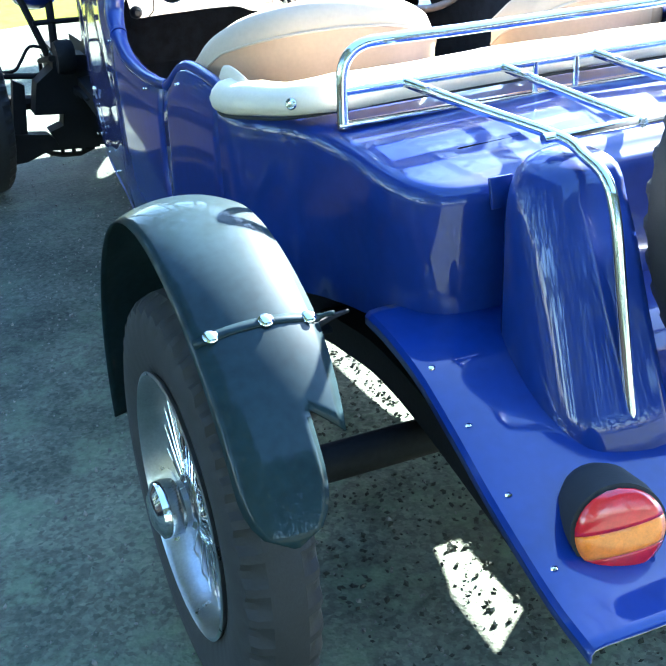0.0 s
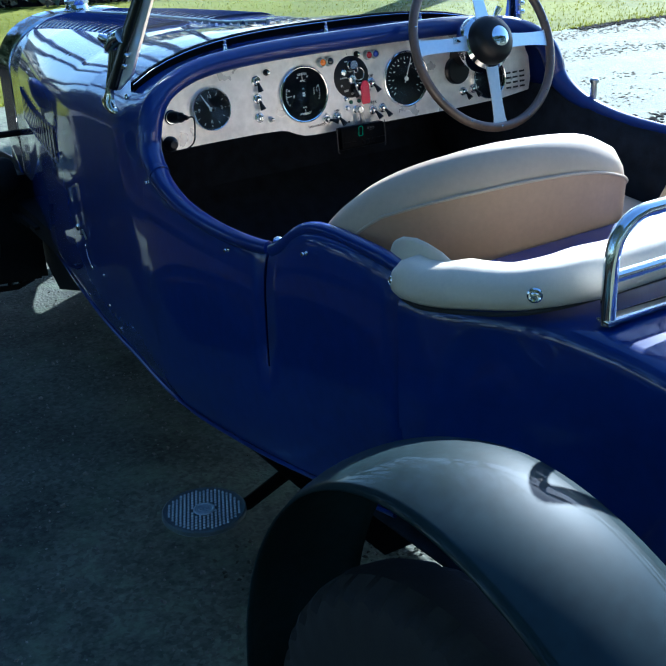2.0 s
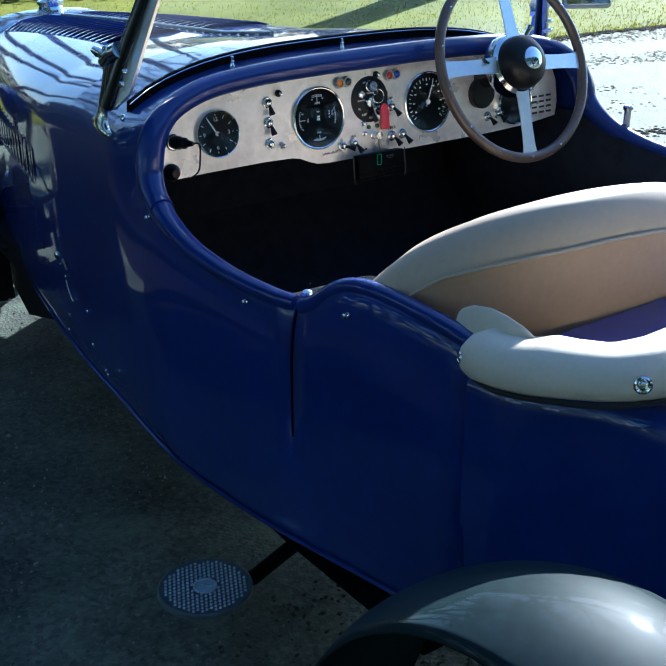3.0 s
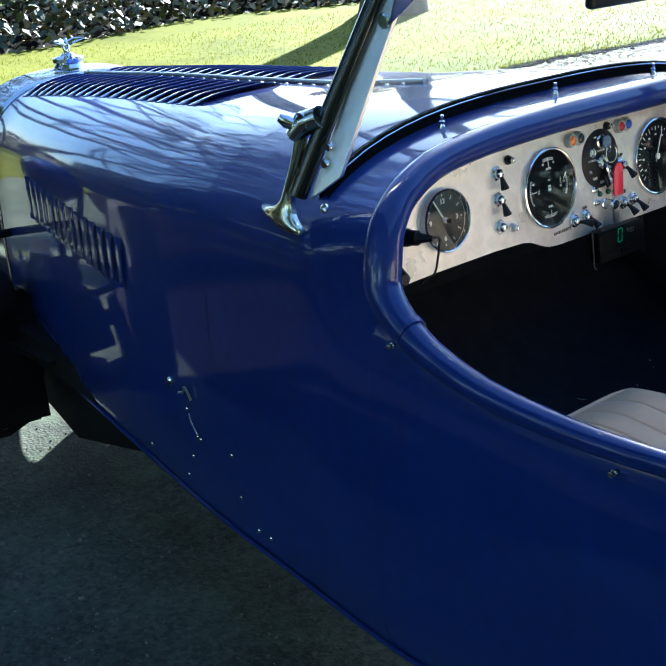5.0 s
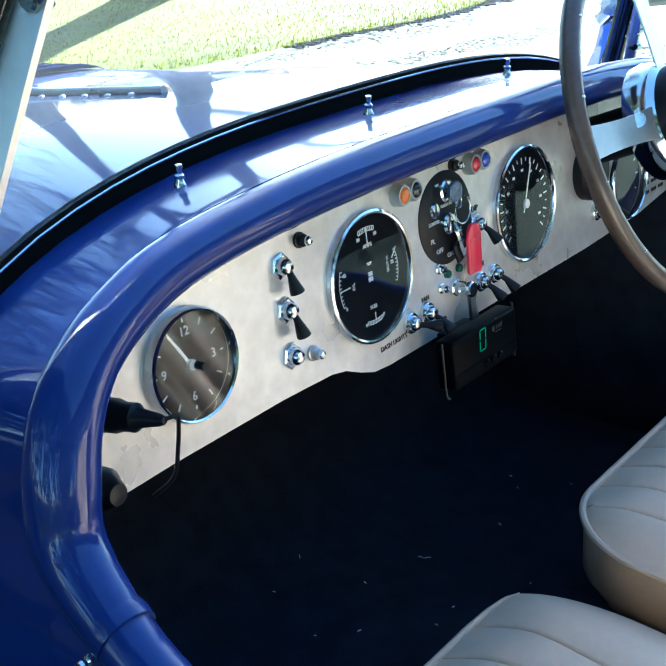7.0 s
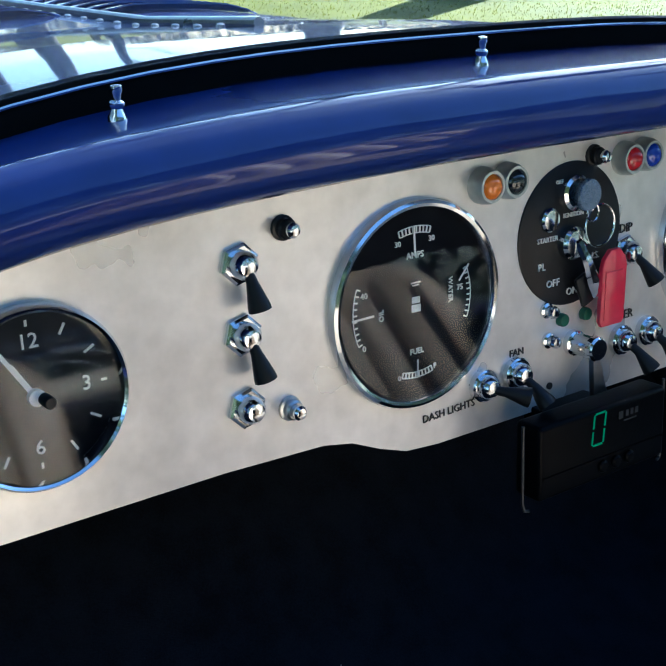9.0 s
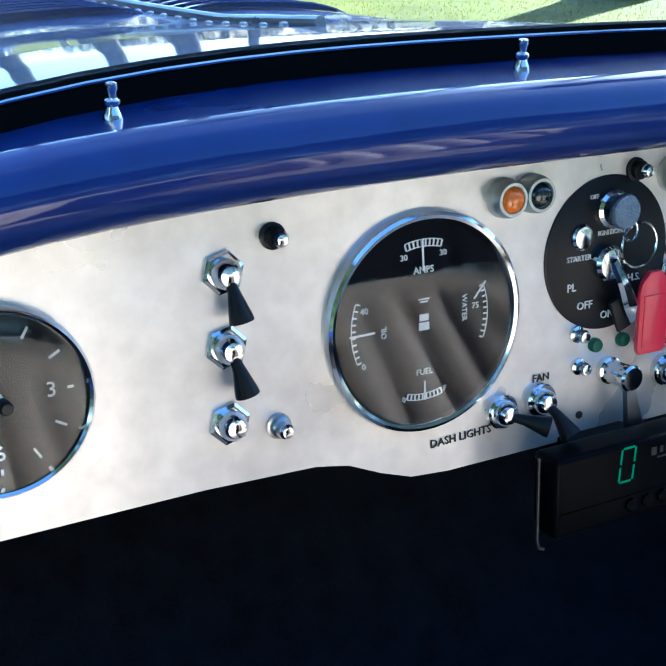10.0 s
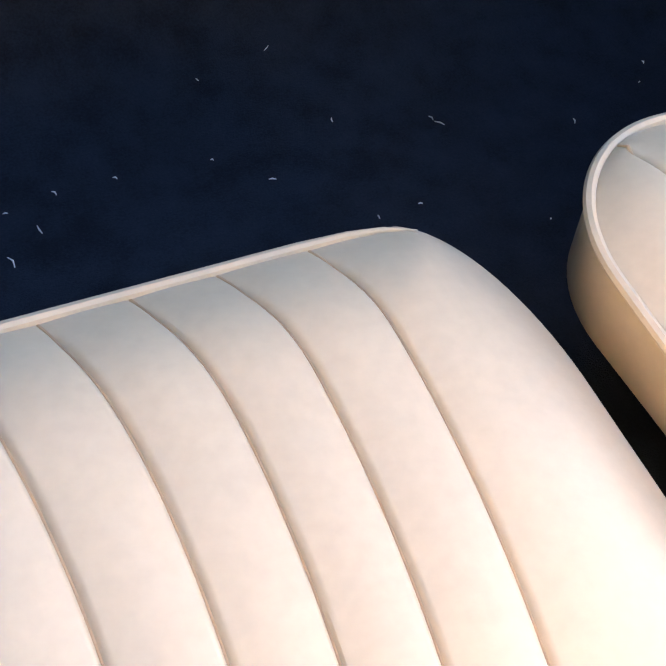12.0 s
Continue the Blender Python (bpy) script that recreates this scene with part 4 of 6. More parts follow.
wheel(Matrix.Translation((0.79, 1.72, 0.376)) @ pose(0, 0, 0, 0, 90, 4))

# spare wheel against the tail
spare = wheel(Matrix.Translation((0.24, -1.74, 0.86)) @ pose(0, 0, 0, 80, 0, 0), "spare_wheel")

# rear axle
bm = bmesh.new()
add_lathe(bm, [(0, -0.66), (0.036, -0.66), (0.036, -0.15), (0.06, -0.11), (0.105, -0.06), (0.115, 0), (0.105, 0.06), (0.06, 0.11), (0.036, 0.15), (0.036, 0.66), (0, 0.66)], Matrix.Translation((CX, -1.362, 0.374)) @ pose(0, 0, 0, 0, 90, 0), 24)
part("rear_axle", bm, IRON, car)

# front axle, spring, damper and head lamp, dark under the nose
bm = bmesh.new()
add_tube(bm, [(-0.66, 1.72, 0.36), (-0.45, 1.72, 0.33), (0.5, 1.72, 0.33), (0.73, 1.72, 0.36)], 0.03, 8)
part("front_axle", bm, IRON, car)
for s in (-1, 1):
    bm = bmesh.new()
    for k in range(5):
        add_box(bm, (0.05, 0.9 - 0.16 * k, 0.009), pose(CX + s * 0.38, 1.72, 0.43 - 0.011 * k), 0.001)
    part("leaf_spring", bm, IRON, car)
    bm = bmesh.new()
    add_lathe(bm, [(0.0, -0.035), (0.06, -0.035), (0.066, -0.02), (0.066, 0.02), (0.06, 0.035), (0.0, 0.035)], pose(CX + s * 0.42, 1.5, 0.55, 0, 90, 0), 24)
    add_tube(bm, [(CX + s * 0.47, 1.5, 0.55), (CX + s * 0.48, 1.6, 0.53), (CX + s * 0.48, 1.72, 0.5)], 0.012, 8)
    add_tube(bm, [(CX + s * 0.48, 1.72, 0.5), (CX + s * 0.48, 1.72, 0.36)], 0.009, 8)
    part("damper", bm, IRON, car)
    bm = bmesh.new()
    g = (lambda x: x) if s < 0 else (lambda x: 2 * CX - x)
    add_tube(bm, [(g(-0.43), 1.6, 0.54), (g(-0.47), 1.61, 0.67), (g(-0.505), 1.62, 0.78)], 0.014, 8)
    add_tube(bm, [(g(-0.4), 1.6, 0.54), (g(-0.395), 1.61, 0.67), (g(-0.39), 1.63, 0.8)], 0.016, 8)
    add_tube(bm, [(g(-0.47), 1.6, 0.672), (g(-0.26), 1.61, 0.664)], 0.011, 8)
    add_tube(bm, smooth_line([(g(-0.43), 1.6, 0.57), (g(-0.495), 1.6, 0.585), (g(-0.54), 1.6, 0.53), (g(-0.57), 1.6, 0.5), (g(-0.64), 1.62, 0.495)], 4), 0.007, 6)
    part("lamp_stay", bm, IRON, car)
    bm = bmesh.new()
    for shape, y0, y1 in ((((-0.506, 0.461), (-0.436, 0.511), (-0.428, 0.56), (-0.305, 0.548), (-0.262, 0.49), (-0.28, 0.3), (-0.416, 0.328), (-0.531, 0.34)), 1.5, 1.6),
                          (((-0.416, 0.33), (-0.275, 0.31), (-0.27, 0.175), (-0.453, 0.2), (-0.479, 0.259), (-0.424, 0.277)), 1.52, 1.605),
                          (((-0.68, 0.27), (-0.481, 0.241), (-0.452, 0.21), (-0.28, 0.182), (-0.285, 0.16), (-0.492, 0.175), (-0.583, 0.143), (-0.626, 0.141), (-0.68, 0.2)), 1.55, 1.612),
                          (((-0.585, 0.47), (-0.543, 0.445), (-0.565, 0.215), (-0.617, 0.24)), 1.57, 1.62)):
        front, back = ([bm.verts.new((g(x), y, z)) for x, z in shape] for y in (y0, y1))
        bm.faces.new(front)
        bm.faces.new(back)
        for k in range(len(shape)):
            bm.faces.new([front[k - 1], front[k], back[k], back[k - 1]])
    part("front_crossmember", bm, IRON, car, "black front crossmember and engine mounting")
    bm = bmesh.new()
    add_tube(bm, [(g(-0.51), 1.6, 0.178), (g(-0.475), 1.6, 0.15), (g(-0.43), 1.6, 0.136), (g(-0.36), 1.6, 0.13), (g(-0.3), 1.6, 0.15)], 0.011, 8)
    for x in (-0.43, -0.385, -0.345):
        add_tube(bm, [(g(x), 1.6, 0.13), (g(x + 0.004), 1.6, 0.2)], 0.009, 8)
    part("shackle", bm, IRON, car)
    hm = Matrix.Translation((CX + s * 0.462, 1.68, 0.815)) @ pose(0, 0, 0, -90, 0, 0)
    bm = bmesh.new()
    add_lathe(bm, [(0, -0.11), (0.035, -0.105), (0.07, -0.085), (0.095, -0.05), (0.107, 0), (0.107, 0.03)], hm, 32)
    hl = part("head_lamp", bm, BLUE, car, "blue bowl head lamp with chrome rim")
    bm = bmesh.new()
    add_lathe(bm, [(0.104, 0.02), (0.112, 0.022), (0.114, 0.034), (0.105, 0.042), (0, 0.055)], hm, 32)
    part("lamp_rim", bm, CHROME, hl)
bm = bmesh.new()
add_tube(bm, [(-0.72, 1.6, 0.5), (-0.5, 1.6, 0.47), (0.5, 1.6, 0.47)], 0.012, 8)
part("track_rod", bm, IRON, car)

# unseen apron added to shade the ground at the car's front
bm = bmesh.new()
add_grid(bm, [[(x, y, z + 0.03 * math.cos((x - CX) * 3.5)) for x in np.linspace(-0.33, 0.4, 9)] for y, z in ((1.78, 0.45), (1.95, 0.46), (2.12, 0.44), (2.26, 0.36), (2.32, 0.22))])
part("shade_apron", bm, BLUE, car, solid=0.006)
for s in (-1, 1):
    bm = bmesh.new()
    add_tube(bm, [(CX + s * 0.36, 1.6, 0.42), (CX + s * 0.36, 1.9, 0.46), (CX + s * 0.36, 2.15, 0.42), (CX + s * 0.36, 2.28, 0.36)], [0.04, 0.035, 0.03, 0.02], 10)
    part("dumb_iron", bm, IRON, car)

# radiator shell with cap and a plain winged mascot
bm = bmesh.new()
sec = [Vector((v.x, 1.665, max(v.z, 0.45))) for v in section(1.66)]
rows = [[v.copy() for v in sec], [v + Vector((0, 0.015, 0.006)) for v in sec], [v + Vector((0, 0.12, 0.008)) for v in sec], [Vector((CX + (v.x - CX) * 0.95, 1.805, v.z - 0.006)) for v in sec]]
add_grid(bm, rows)
radiator = part("radiator_shell", bm, CHROME, car, solid=0.004, offset=-1)
bm = bmesh.new()
add_grid(bm, [[Vector((CX + (v.x - CX) * f, 1.78, 0.45 + (v.z - 0.45) * g)) for v in sec] for f, g in ((0.94, 0.98), (0.94, 0.5), (0.94, 0.0))])
part("radiator_core", bm, IRON, radiator)
bm = bmesh.new()
add_lathe(bm, [(0.046, 0), (0.05, 0.006), (0.05, 0.014), (0.04, 0.02), (0.036, 0.03), (0.042, 0.034), (0.042, 0.044), (0.02, 0.05), (0.014, 0.056), (0, 0.057)], pose(CX, 1.745, 1.012), 28)
cap = part("filler_cap", bm, CHROME, radiator)
bm = bmesh.new()
add_tube(bm, [(CX, 1.745, 1.065), (CX, 1.75, 1.09), (CX, 1.755, 1.105)], [0.008, 0.012, 0.007], 10)
for s in (-1, 1):
    add_tube(bm, [(CX, 1.75, 1.088), (CX + s * 0.02, 1.74, 1.1), (CX + s * 0.045, 1.725, 1.104)], [0.009, 0.008, 0.002], 8)
part("mascot", bm, CHROME, radiator, "small plain winged cap ornament")

# studs and screws on the body side
bm = bmesh.new()
add_lathe(bm, [(0.0042, 0), (0.004, 0.0025), (0.0025, 0.004), (0.0025, 0.006), (0.004, 0.007), (0.0035, 0.0095), (0, 0.0105)], pose(0, 0, 0, 0, -90, 0), 12)
stud = part("hood_stud", bm, CHROME, car, "small chrome hood stud")
for k, (y, z) in enumerate(((-0.1, 0.918), (-0.445, 0.872), (-0.708, 0.937))):
    o = stud if k == 0 else stud.copy()
    if k:
        scene.collection.objects.link(o)
    o.location = (side_x(y) + 0.004, y, z)
bm = bmesh.new()
add_lathe(bm, [(0.0042, 0), (0.004, 0.0018), (0.002, 0.003), (0, 0.0032)], pose(0, 0, 0, 0, -90, 0), 10)
scw = part("body_screw", bm, CHROME, car, "small bright body screw")
for k, (y, z) in enumerate(((0.503, 0.606), (0.461, 0.561), (0.473, 0.562), (0.68, 0.464), (0.354, 0.573), (0.497, 0.514), (0.521, 0.467), (0.333, 0.501), (0.3, 0.447), (0.241, 0.465))):
    o = scw if k == 0 else scw.copy()
    if k:
        scene.collection.objects.link(o)
    o.location = (side_x(y) - 0.0005 + (0.012 if z < sill_z(y) + 0.06 else 0), y, z)
# bonnet catch hook
bm = bmesh.new()
xc = side_x(0.49) - 0.004
add_tube(bm, smooth_line([(xc, 0.52, 0.634), (xc - 0.002, 0.503, 0.641), (xc - 0.002, 0.496, 0.652), (xc, 0.482, 0.63)], 4), 0.0025, 8)
part("bonnet_catch", bm, STEEL, car, "bent steel bonnet catch")
bm = bmesh.new()
add_tube(bm, smooth_line([(xc + 0.002, 0.497, 0.6), (xc + 0.001, 0.49, 0.585), (xc, 0.472, 0.566)], 4), 0.0012, 6)
part("catch_wire", bm, STEEL, car)
bm = bmesh.new()
add_lathe(bm, [(0.0095, 0), (0.009, 0.003), (0.005, 0.0055), (0, 0.006)], Matrix.Translation((side_x(0.565), 0.565, 0.639)) @ pose(0, 0, 0, 0, -90, 0), 18)
part("body_stud", bm, CHROME, car, "bright round body stud")
# door catch on top of the gap
bm = bmesh.new()
add_lathe(bm, [(0.009, -0.004), (0.0095, 0), (0.008, 0.006), (0.004, 0.009), (0, 0.0095)], pose(-0.512, -0.548, 0.905), 14)
add_box(bm, (0.022, 0.02, 0.006), pose(-0.515, -0.57, 0.9), 0.001)
part("door_catch", bm, CHROME, car, "small chrome door catch")

# round step plate
bm = bmesh.new()
add_lathe(bm, [(0.0, 0.0), (0.082, 0.0), (0.086, 0.004), (0.086, 0.012), (0.083, 0.0145), (0.0795, 0.0125), (0.0, 0.0125)], pose(-0.6, -0.335, 0.28), 48)
step = part("step_plate", bm, STEPMAT, car, "round tread plate step with chequered pattern")
bm = bmesh.new()
for i in range(-9, 10):
    for j in range(-9, 10):
        x, y = (i + 0.5 * (j % 2)) * 0.0088, j * 0.0088
        r = math.hypot(x, y)
        if 0.024 < r < 0.075:
            q = [(-0.6 + x + a * 0.0034, -0.335 + y + c * 0.0034) for a, c in ((-1, 0), (0, -1), (1, 0), (0, 1))]
            lo = [bm.verts.new((*p, 0.2925)) for p in q]
            hi = [bm.verts.new((-0.6 + x + (p[0] + 0.6 - x) * 0.6, -0.335 + y + (p[1] + 0.335 - y) * 0.6, 0.2955)) for p in q]
            bm.faces.new(hi)
            for k in range(4):
                bm.faces.new((lo[k], lo[(k + 1) % 4], hi[(k + 1) % 4], hi[k]))
add_lathe(bm, [(0.022, 0.0125), (0.022, 0.0152), (0.019, 0.0158), (0.017, 0.0142), (0, 0.0142)], pose(-0.6, -0.335, 0.28), 32)
for dx, dy in ((-0.006, 0.002), (0.006, -0.002)):
    add_lathe(bm, [(0.0055, 0.014), (0.0055, 0.0162), (0.003, 0.0162), (0.003, 0.014)], pose(-0.6 + dx, -0.335 + dy, 0.28), 16)
part("tread", bm, TREAD, step)
bm = bmesh.new()
add_tube(bm, [(-0.6, -0.335, 0.275), (-0.5, -0.335, 0.27), (-0.4, -0.335, 0.31)], 0.014, 8)
part("step_arm", bm, BOXBLACK, step)

# windscreen: glass, base strip, blades, tubes and brackets
bm = bmesh.new()
base = [(x, 0.105 + 0.03 * (1 - ((x - CX) / 0.53) ** 2)) for x in np.linspace(-0.475, 0.545, 25)]
add_grid(bm, [[(CX + (x - CX) * (1 - 0.22 * t), y - 0.11 * t, hull_z(x, y) + 0.008 + t * (1.5 - hull_z(x, y))) for x, y in base] for t in np.linspace(0, 1, 5)])
screen = part("windscreen", bm, GLASS, car, "clear windscreen glass")
screen.visible_shadow = False
# seal raised past its true height; its black stands for a dark reflection
bm = bmesh.new()
add_grid(bm, [[(x, y + dy, hull_z(x, y) + dz) for dy, dz in ((-0.009, -0.003), (-0.0085, 0.004), (-0.006, 0.013), (-0.003, 0.0195), (0.002, 0.0205), (0.006, 0.018), (0.009, 0.004), (0.009, -0.003))] for x, y in base])
part("seal_and_dark_band", bm, BOXBLACK, screen)
bm = bmesh.new()
add_tube(bm, [(x, y - 0.0062, hull_z(x, y) + 0.0155) for x, y in base], 0.0012, 6)
part("seal_bead", bm, CHROME, screen)
for left in (True, False):
    f = (lambda q: Vector(q)) if left else mirror
    wide = 1 if left else 0.35
    bm = bmesh.new()
    rows = []
    for z in (1.07, 1.076, 1.084, 1.094, 1.106, 1.13, 1.17, 1.21, 1.25, 1.29, 1.325, 1.4, 1.5):
        x = -0.513 + (z - 1.07) * 0.3098
        a = float(np.interp(z, (1.07, 1.25, 1.325, 1.5), (0.086, 0.041, 0.022, -0.022)))
        b = float(np.interp(z, (1.07, 1.106, 1.25, 1.325, 1.5), (0.085, 0.036, 0.0037, -0.0145, -0.057)))
        rows.append([f((x + dx, a + (b - a) * u * wide, z)) for dx, u in ((-0.004, 0), (-0.0045, 0.5), (-0.003, 1), (0.003, 1), (0.0045, 0.5), (0.003, 0))])
    add_grid(bm, rows, close=True)
    bm.faces.new([v for v in bm.verts][:6])
    part("screen_blade", bm, POLISHED if left else STEEL, screen, "flat polished windscreen pillar", angle=30)
    bm = bmesh.new()
    add_grid(bm, [[f(q) for q in ((-0.452, -0.008, 1.297), (-0.43, -0.012, 1.312))], [f(q) for q in ((-0.44, -0.022, 1.36), (-0.37, -0.026, 1.362))], [f(q) for q in ((-0.415, -0.04, 1.44), (-0.27, -0.044, 1.44))]])
    part("corner_gusset", bm, POLISHED, screen, "polished triangular corner plate", solid=0.004)
    bm = bmesh.new()
    add_tube(bm, [f(q) for q in ((-0.519, 0.108, 1.072), (-0.485, 0.07, 1.19), (-0.378, -0.04, 1.52))], [0.0135, 0.013, 0.013], 18)
    part("screen_tube", bm, TUBE, screen, "black windscreen frame tube")
    # slender arm that spreads into a fishtail foot: two edges, and the fullness between them
    bm = bmesh.new()
    rows = []
    for xl, yl, zl, xr, yr, zr, full in ((-0.507, 0.111, 1.17, -0.507, 0.095, 1.17, 0.009), (-0.512, 0.125, 1.11, -0.512, 0.110, 1.11, 0.009), (-0.514, 0.139, 1.078, -0.514, 0.122, 1.078, 0.009),
                                         (-0.513, 0.149, 1.059, -0.515, 0.126, 1.061, 0.0095), (-0.508, 0.168, 1.047, -0.517, 0.125, 1.048, 0.013), (-0.497, 0.200, 1.0385, -0.519, 0.120, 1.037, 0.017),
                                         (-0.482, 0.230, 1.032, -0.520, 0.113, 1.03, 0.021), (-0.479, 0.233, 1.025, -0.520, 0.107, 1.024, 0.021), (-0.479, 0.231, 1.017, -0.519, 0.106, 1.017, 0.016)):
        ring = []
        for k in range(11):
            u = (1 - math.cos(math.pi * k / 10)) / 2
            ring.append(f((xl + (xr - xl) * u - full * math.sin(math.pi * k / 10) ** 0.8, yl + (yr - yl) * u, zl + (zr - zl) * u)))
        ring += [f((xr + 0.006, yr, zr)), f((xl + 0.006, yl, zl))]
        rows.append(ring)
    add_grid(bm, rows, close=True)
    part("pillar_bracket", bm, NICKEL, screen, "nickel pillar bracket with a fishtail foot", angle=60)
    bm = bmesh.new()
    add_lathe(bm, [(0, -0.016), (0.013, -0.016), (0.015, -0.008), (0.015, 0.008), (0.013, 0.016), (0, 0.016)], Matrix.Translation(f((-0.502, 0.098, 1.172))) @ pose(0, 0, 0, 0, 90, 0), 18)
    add_tube(bm, [f((-0.51, 0.112, 1.166)), f((-0.522, 0.12, 1.172)), f((-0.53, 0.126, 1.178))], [0.008, 0.01, 0.006], 10)
    add_tube(bm, [f((-0.5, 0.075, 1.18)), f((-0.505, 0.1, 1.17)), f((-0.512, 0.118, 1.15))], [0.015, 0.017, 0.013], 14)
    part("clamp", bm, CHROME, screen, "chrome wing-nut clamp")
    for q, r in (((-0.502, 0.062, 1.12), 0.0065), ((-0.497, 0.058, 1.142), 0.006), ((-0.443, 0.004, 1.3), 0.0095)):
        bm = bmesh.new()
        add_lathe(bm, [(0, -0.009), (r * 0.8, -0.009), (r, -0.007), (r, 0.007), (r * 0.8, 0.009), (0, 0.009)], Matrix.Translation(f(q)) @ pose(0, 0, 0, 0, 90, 0), 16)
        part("pillar_bolt", bm, CHROME, screen)
    bm = bmesh.new()
    add_lathe(bm, [(0.007, 0), (0.0065, 0.003), (0.003, 0.005), (0, 0.0055)], Matrix.Translation(f((-0.503, 0.072, 1.056))) @ pose(0, 0, 0, 0, -70 if left else 70, 0), 12)
    part("scuttle_screw", bm, CHROME, car)

# hood nipples along the scuttle
for x in (-0.258, 0.004, 0.274):
    bm = bmesh.new()
    z = hull_z(x, 0.088)
    add_lathe(bm, [(0.0052, -0.002), (0.0052, 0.0015), (0.0042, 0.003), (0.003, 0.006), (0.0042, 0.0078), (0.0042, 0.0092), (0.0024, 0.0105), (0.0024, 0.0135), (0.0033, 0.0155), (0.003, 0.018), (0, 0.019)], pose(x, 0.088, z), 18)
    part("tonneau_peg", bm, CHROME, car, "turned chrome fastener peg")

# mirrors
bm = bmesh.new()
add_box(bm, (0.12, 0.022, 0.11), pose(0.73, 0.1, 1.206, -22, 0, -32), 0.012, 4)
sm = part("side_mirror", bm, STEEL, car, "rounded side mirror with grey glass")
bm = bmesh.new()
add_box(bm, (0.106, 0.003, 0.096), pose(0.7245, 0.091, 1.2104, -22, 0, -32), 0.001)
part("mirror_glass", bm, CHROME, sm)
bm = bmesh.new()
add_tube(bm, [(0.56, 0.11, 1.2), (0.62, 0.11, 1.2), (0.7, 0.108, 1.206)], 0.006, 8)
part("mirror_arm", bm, STEEL, sm)
bm = bmesh.new()
add_box(bm, (0.2, 0.02, 0.055), pose(0.16, 0.07, 1.285, 8, 0, 0), 0.009, 3)
part("rear_view_mirror", bm, BLACK, car, "dark interior mirror on the windscreen")
bm = bmesh.new()
add_tube(bm, [(0.62, -0.155, 0.88), (0.62, -0.157, 0.97)], 0.008, 10)
add_lathe(bm, [(0, 0), (0.011, 0.001), (0.012, 0.008), (0.008, 0.012), (0, 0.013)], pose(0.62, -0.157, 0.966), 14)
part("brake_lever", bm, STEEL, car, "upright steel outside lever")

# lint and dust on the carpet
bm = bmesh.new()
lr = random.Random(17)
spots = [(-0.016, 0.193, 0.011), (-0.251, 0.063, 0.006), (-0.279, 0.039, 0.006), (-0.069, 0.057, 0.003), (-0.087, 0.167, 0.002), (-0.051, 0.135, 0.002), (0.094, 0.074, 0.005), (0.09, 0.082, 0.003), (0.03, -0.005, 0.002), (-0.23, 0.095, 0.003), (-0.269, 0.086, 0.002), (0.325, 0.09, 0.002), (0.211, 0.04, 0.003)]
spots += [(lr.uniform(-0.42, 0.4), lr.uniform(-0.08, 0.15), lr.uniform(0.001, 0.0022)) for _ in range(12)]
for x, y, s in spots:
    m = Matrix.Translation((x, y, 0.5655 if y < 0.15 else 0.582)) @ Euler((lr.uniform(-0.3, 0.3), lr.uniform(-0.3, 0.3), 1.2 if s > 0.01 else lr.uniform(0, 6.28))).to_matrix().to_4x4()
    add_tube(bm, [m @ Vector(q) for q in ((-s, 0, 0), (0, s * lr.uniform(-0.4, 0.4), 0.0006), (s, 0, 0))], [0.0003, 0.0007, 0.0004], 5)
tagged(part("lint", bm, WHITE), "pale lint and crumbs on the dark carpet", "lint", kind="stuff")

# ---- the dashboard ----
dash = thing("dashboard", "pale aluminium dashboard with black round dials and chrome switches", "dashboard")
NORMAL = Vector((0, -0.9929, 0.1191))
UPV = Vector((0, 0.1191, 0.9929))


def on_dash(u, z, h=0.0, turn=0.0):
    """A frame on the panel: x to the right, y up, z out of it."""
    m = Matrix((( 1, 0, 0, u), (0, UPV.y, NORMAL.y, 0.12 * (z - 1.02)), (0, UPV.z, NORMAL.z, z), (0, 0, 0, 1)))
    return m @ pose(0, 0, h, 0, 0, turn)


# the panel, cut to its outline
TOP = [(-0.468, 0.985), (-0.474, 1.02), (-0.474, 1.05), (-0.462, 1.064), (-0.44, 1.081), (-0.39, 1.1), (-0.33, 1.112), (-0.2, 1.124), (0.0, 1.127), (0.2, 1.126), (0.38, 1.117), (0.45, 1.1), (0.5, 1.078), (0.53, 1.054), (0.545, 1.02), (0.548, 0.97)]
LOW = [(0.54, 0.94), (0.45, 0.93), (0.3, 0.926), (0.1, 0.926), (-0.06, 0.926), (-0.1, 0.926), (-0.125, 0.928), (-0.145, 0.935), (-0.165, 0.944), (-0.185, 0.948), (-0.25, 0.95), (-0.38, 0.949), (-0.44, 0.947), (-0.462, 0.95)]
bm = bmesh.new()
loop = [Vector((u, 0.12 * (z - 1.02), z)) for u, z in TOP + LOW]
front = [bm.verts.new(p) for p in loop]
back = [bm.verts.new(p - NORMAL * 0.003) for p in loop]
bm.faces.new(front)
bm.faces.new(list(reversed(back)))
for i in range(len(front)):
    j = (i + 1) % len(front)
    bm.faces.new((front[i], front[j], back[j], back[i]))
bmesh.ops.triangulate(bm, faces=[f for f in bm.faces if len(f.verts) > 4])
panel = part("panel", bm, ALU, dash, "pale aluminium sheet with a wavy lower edge")


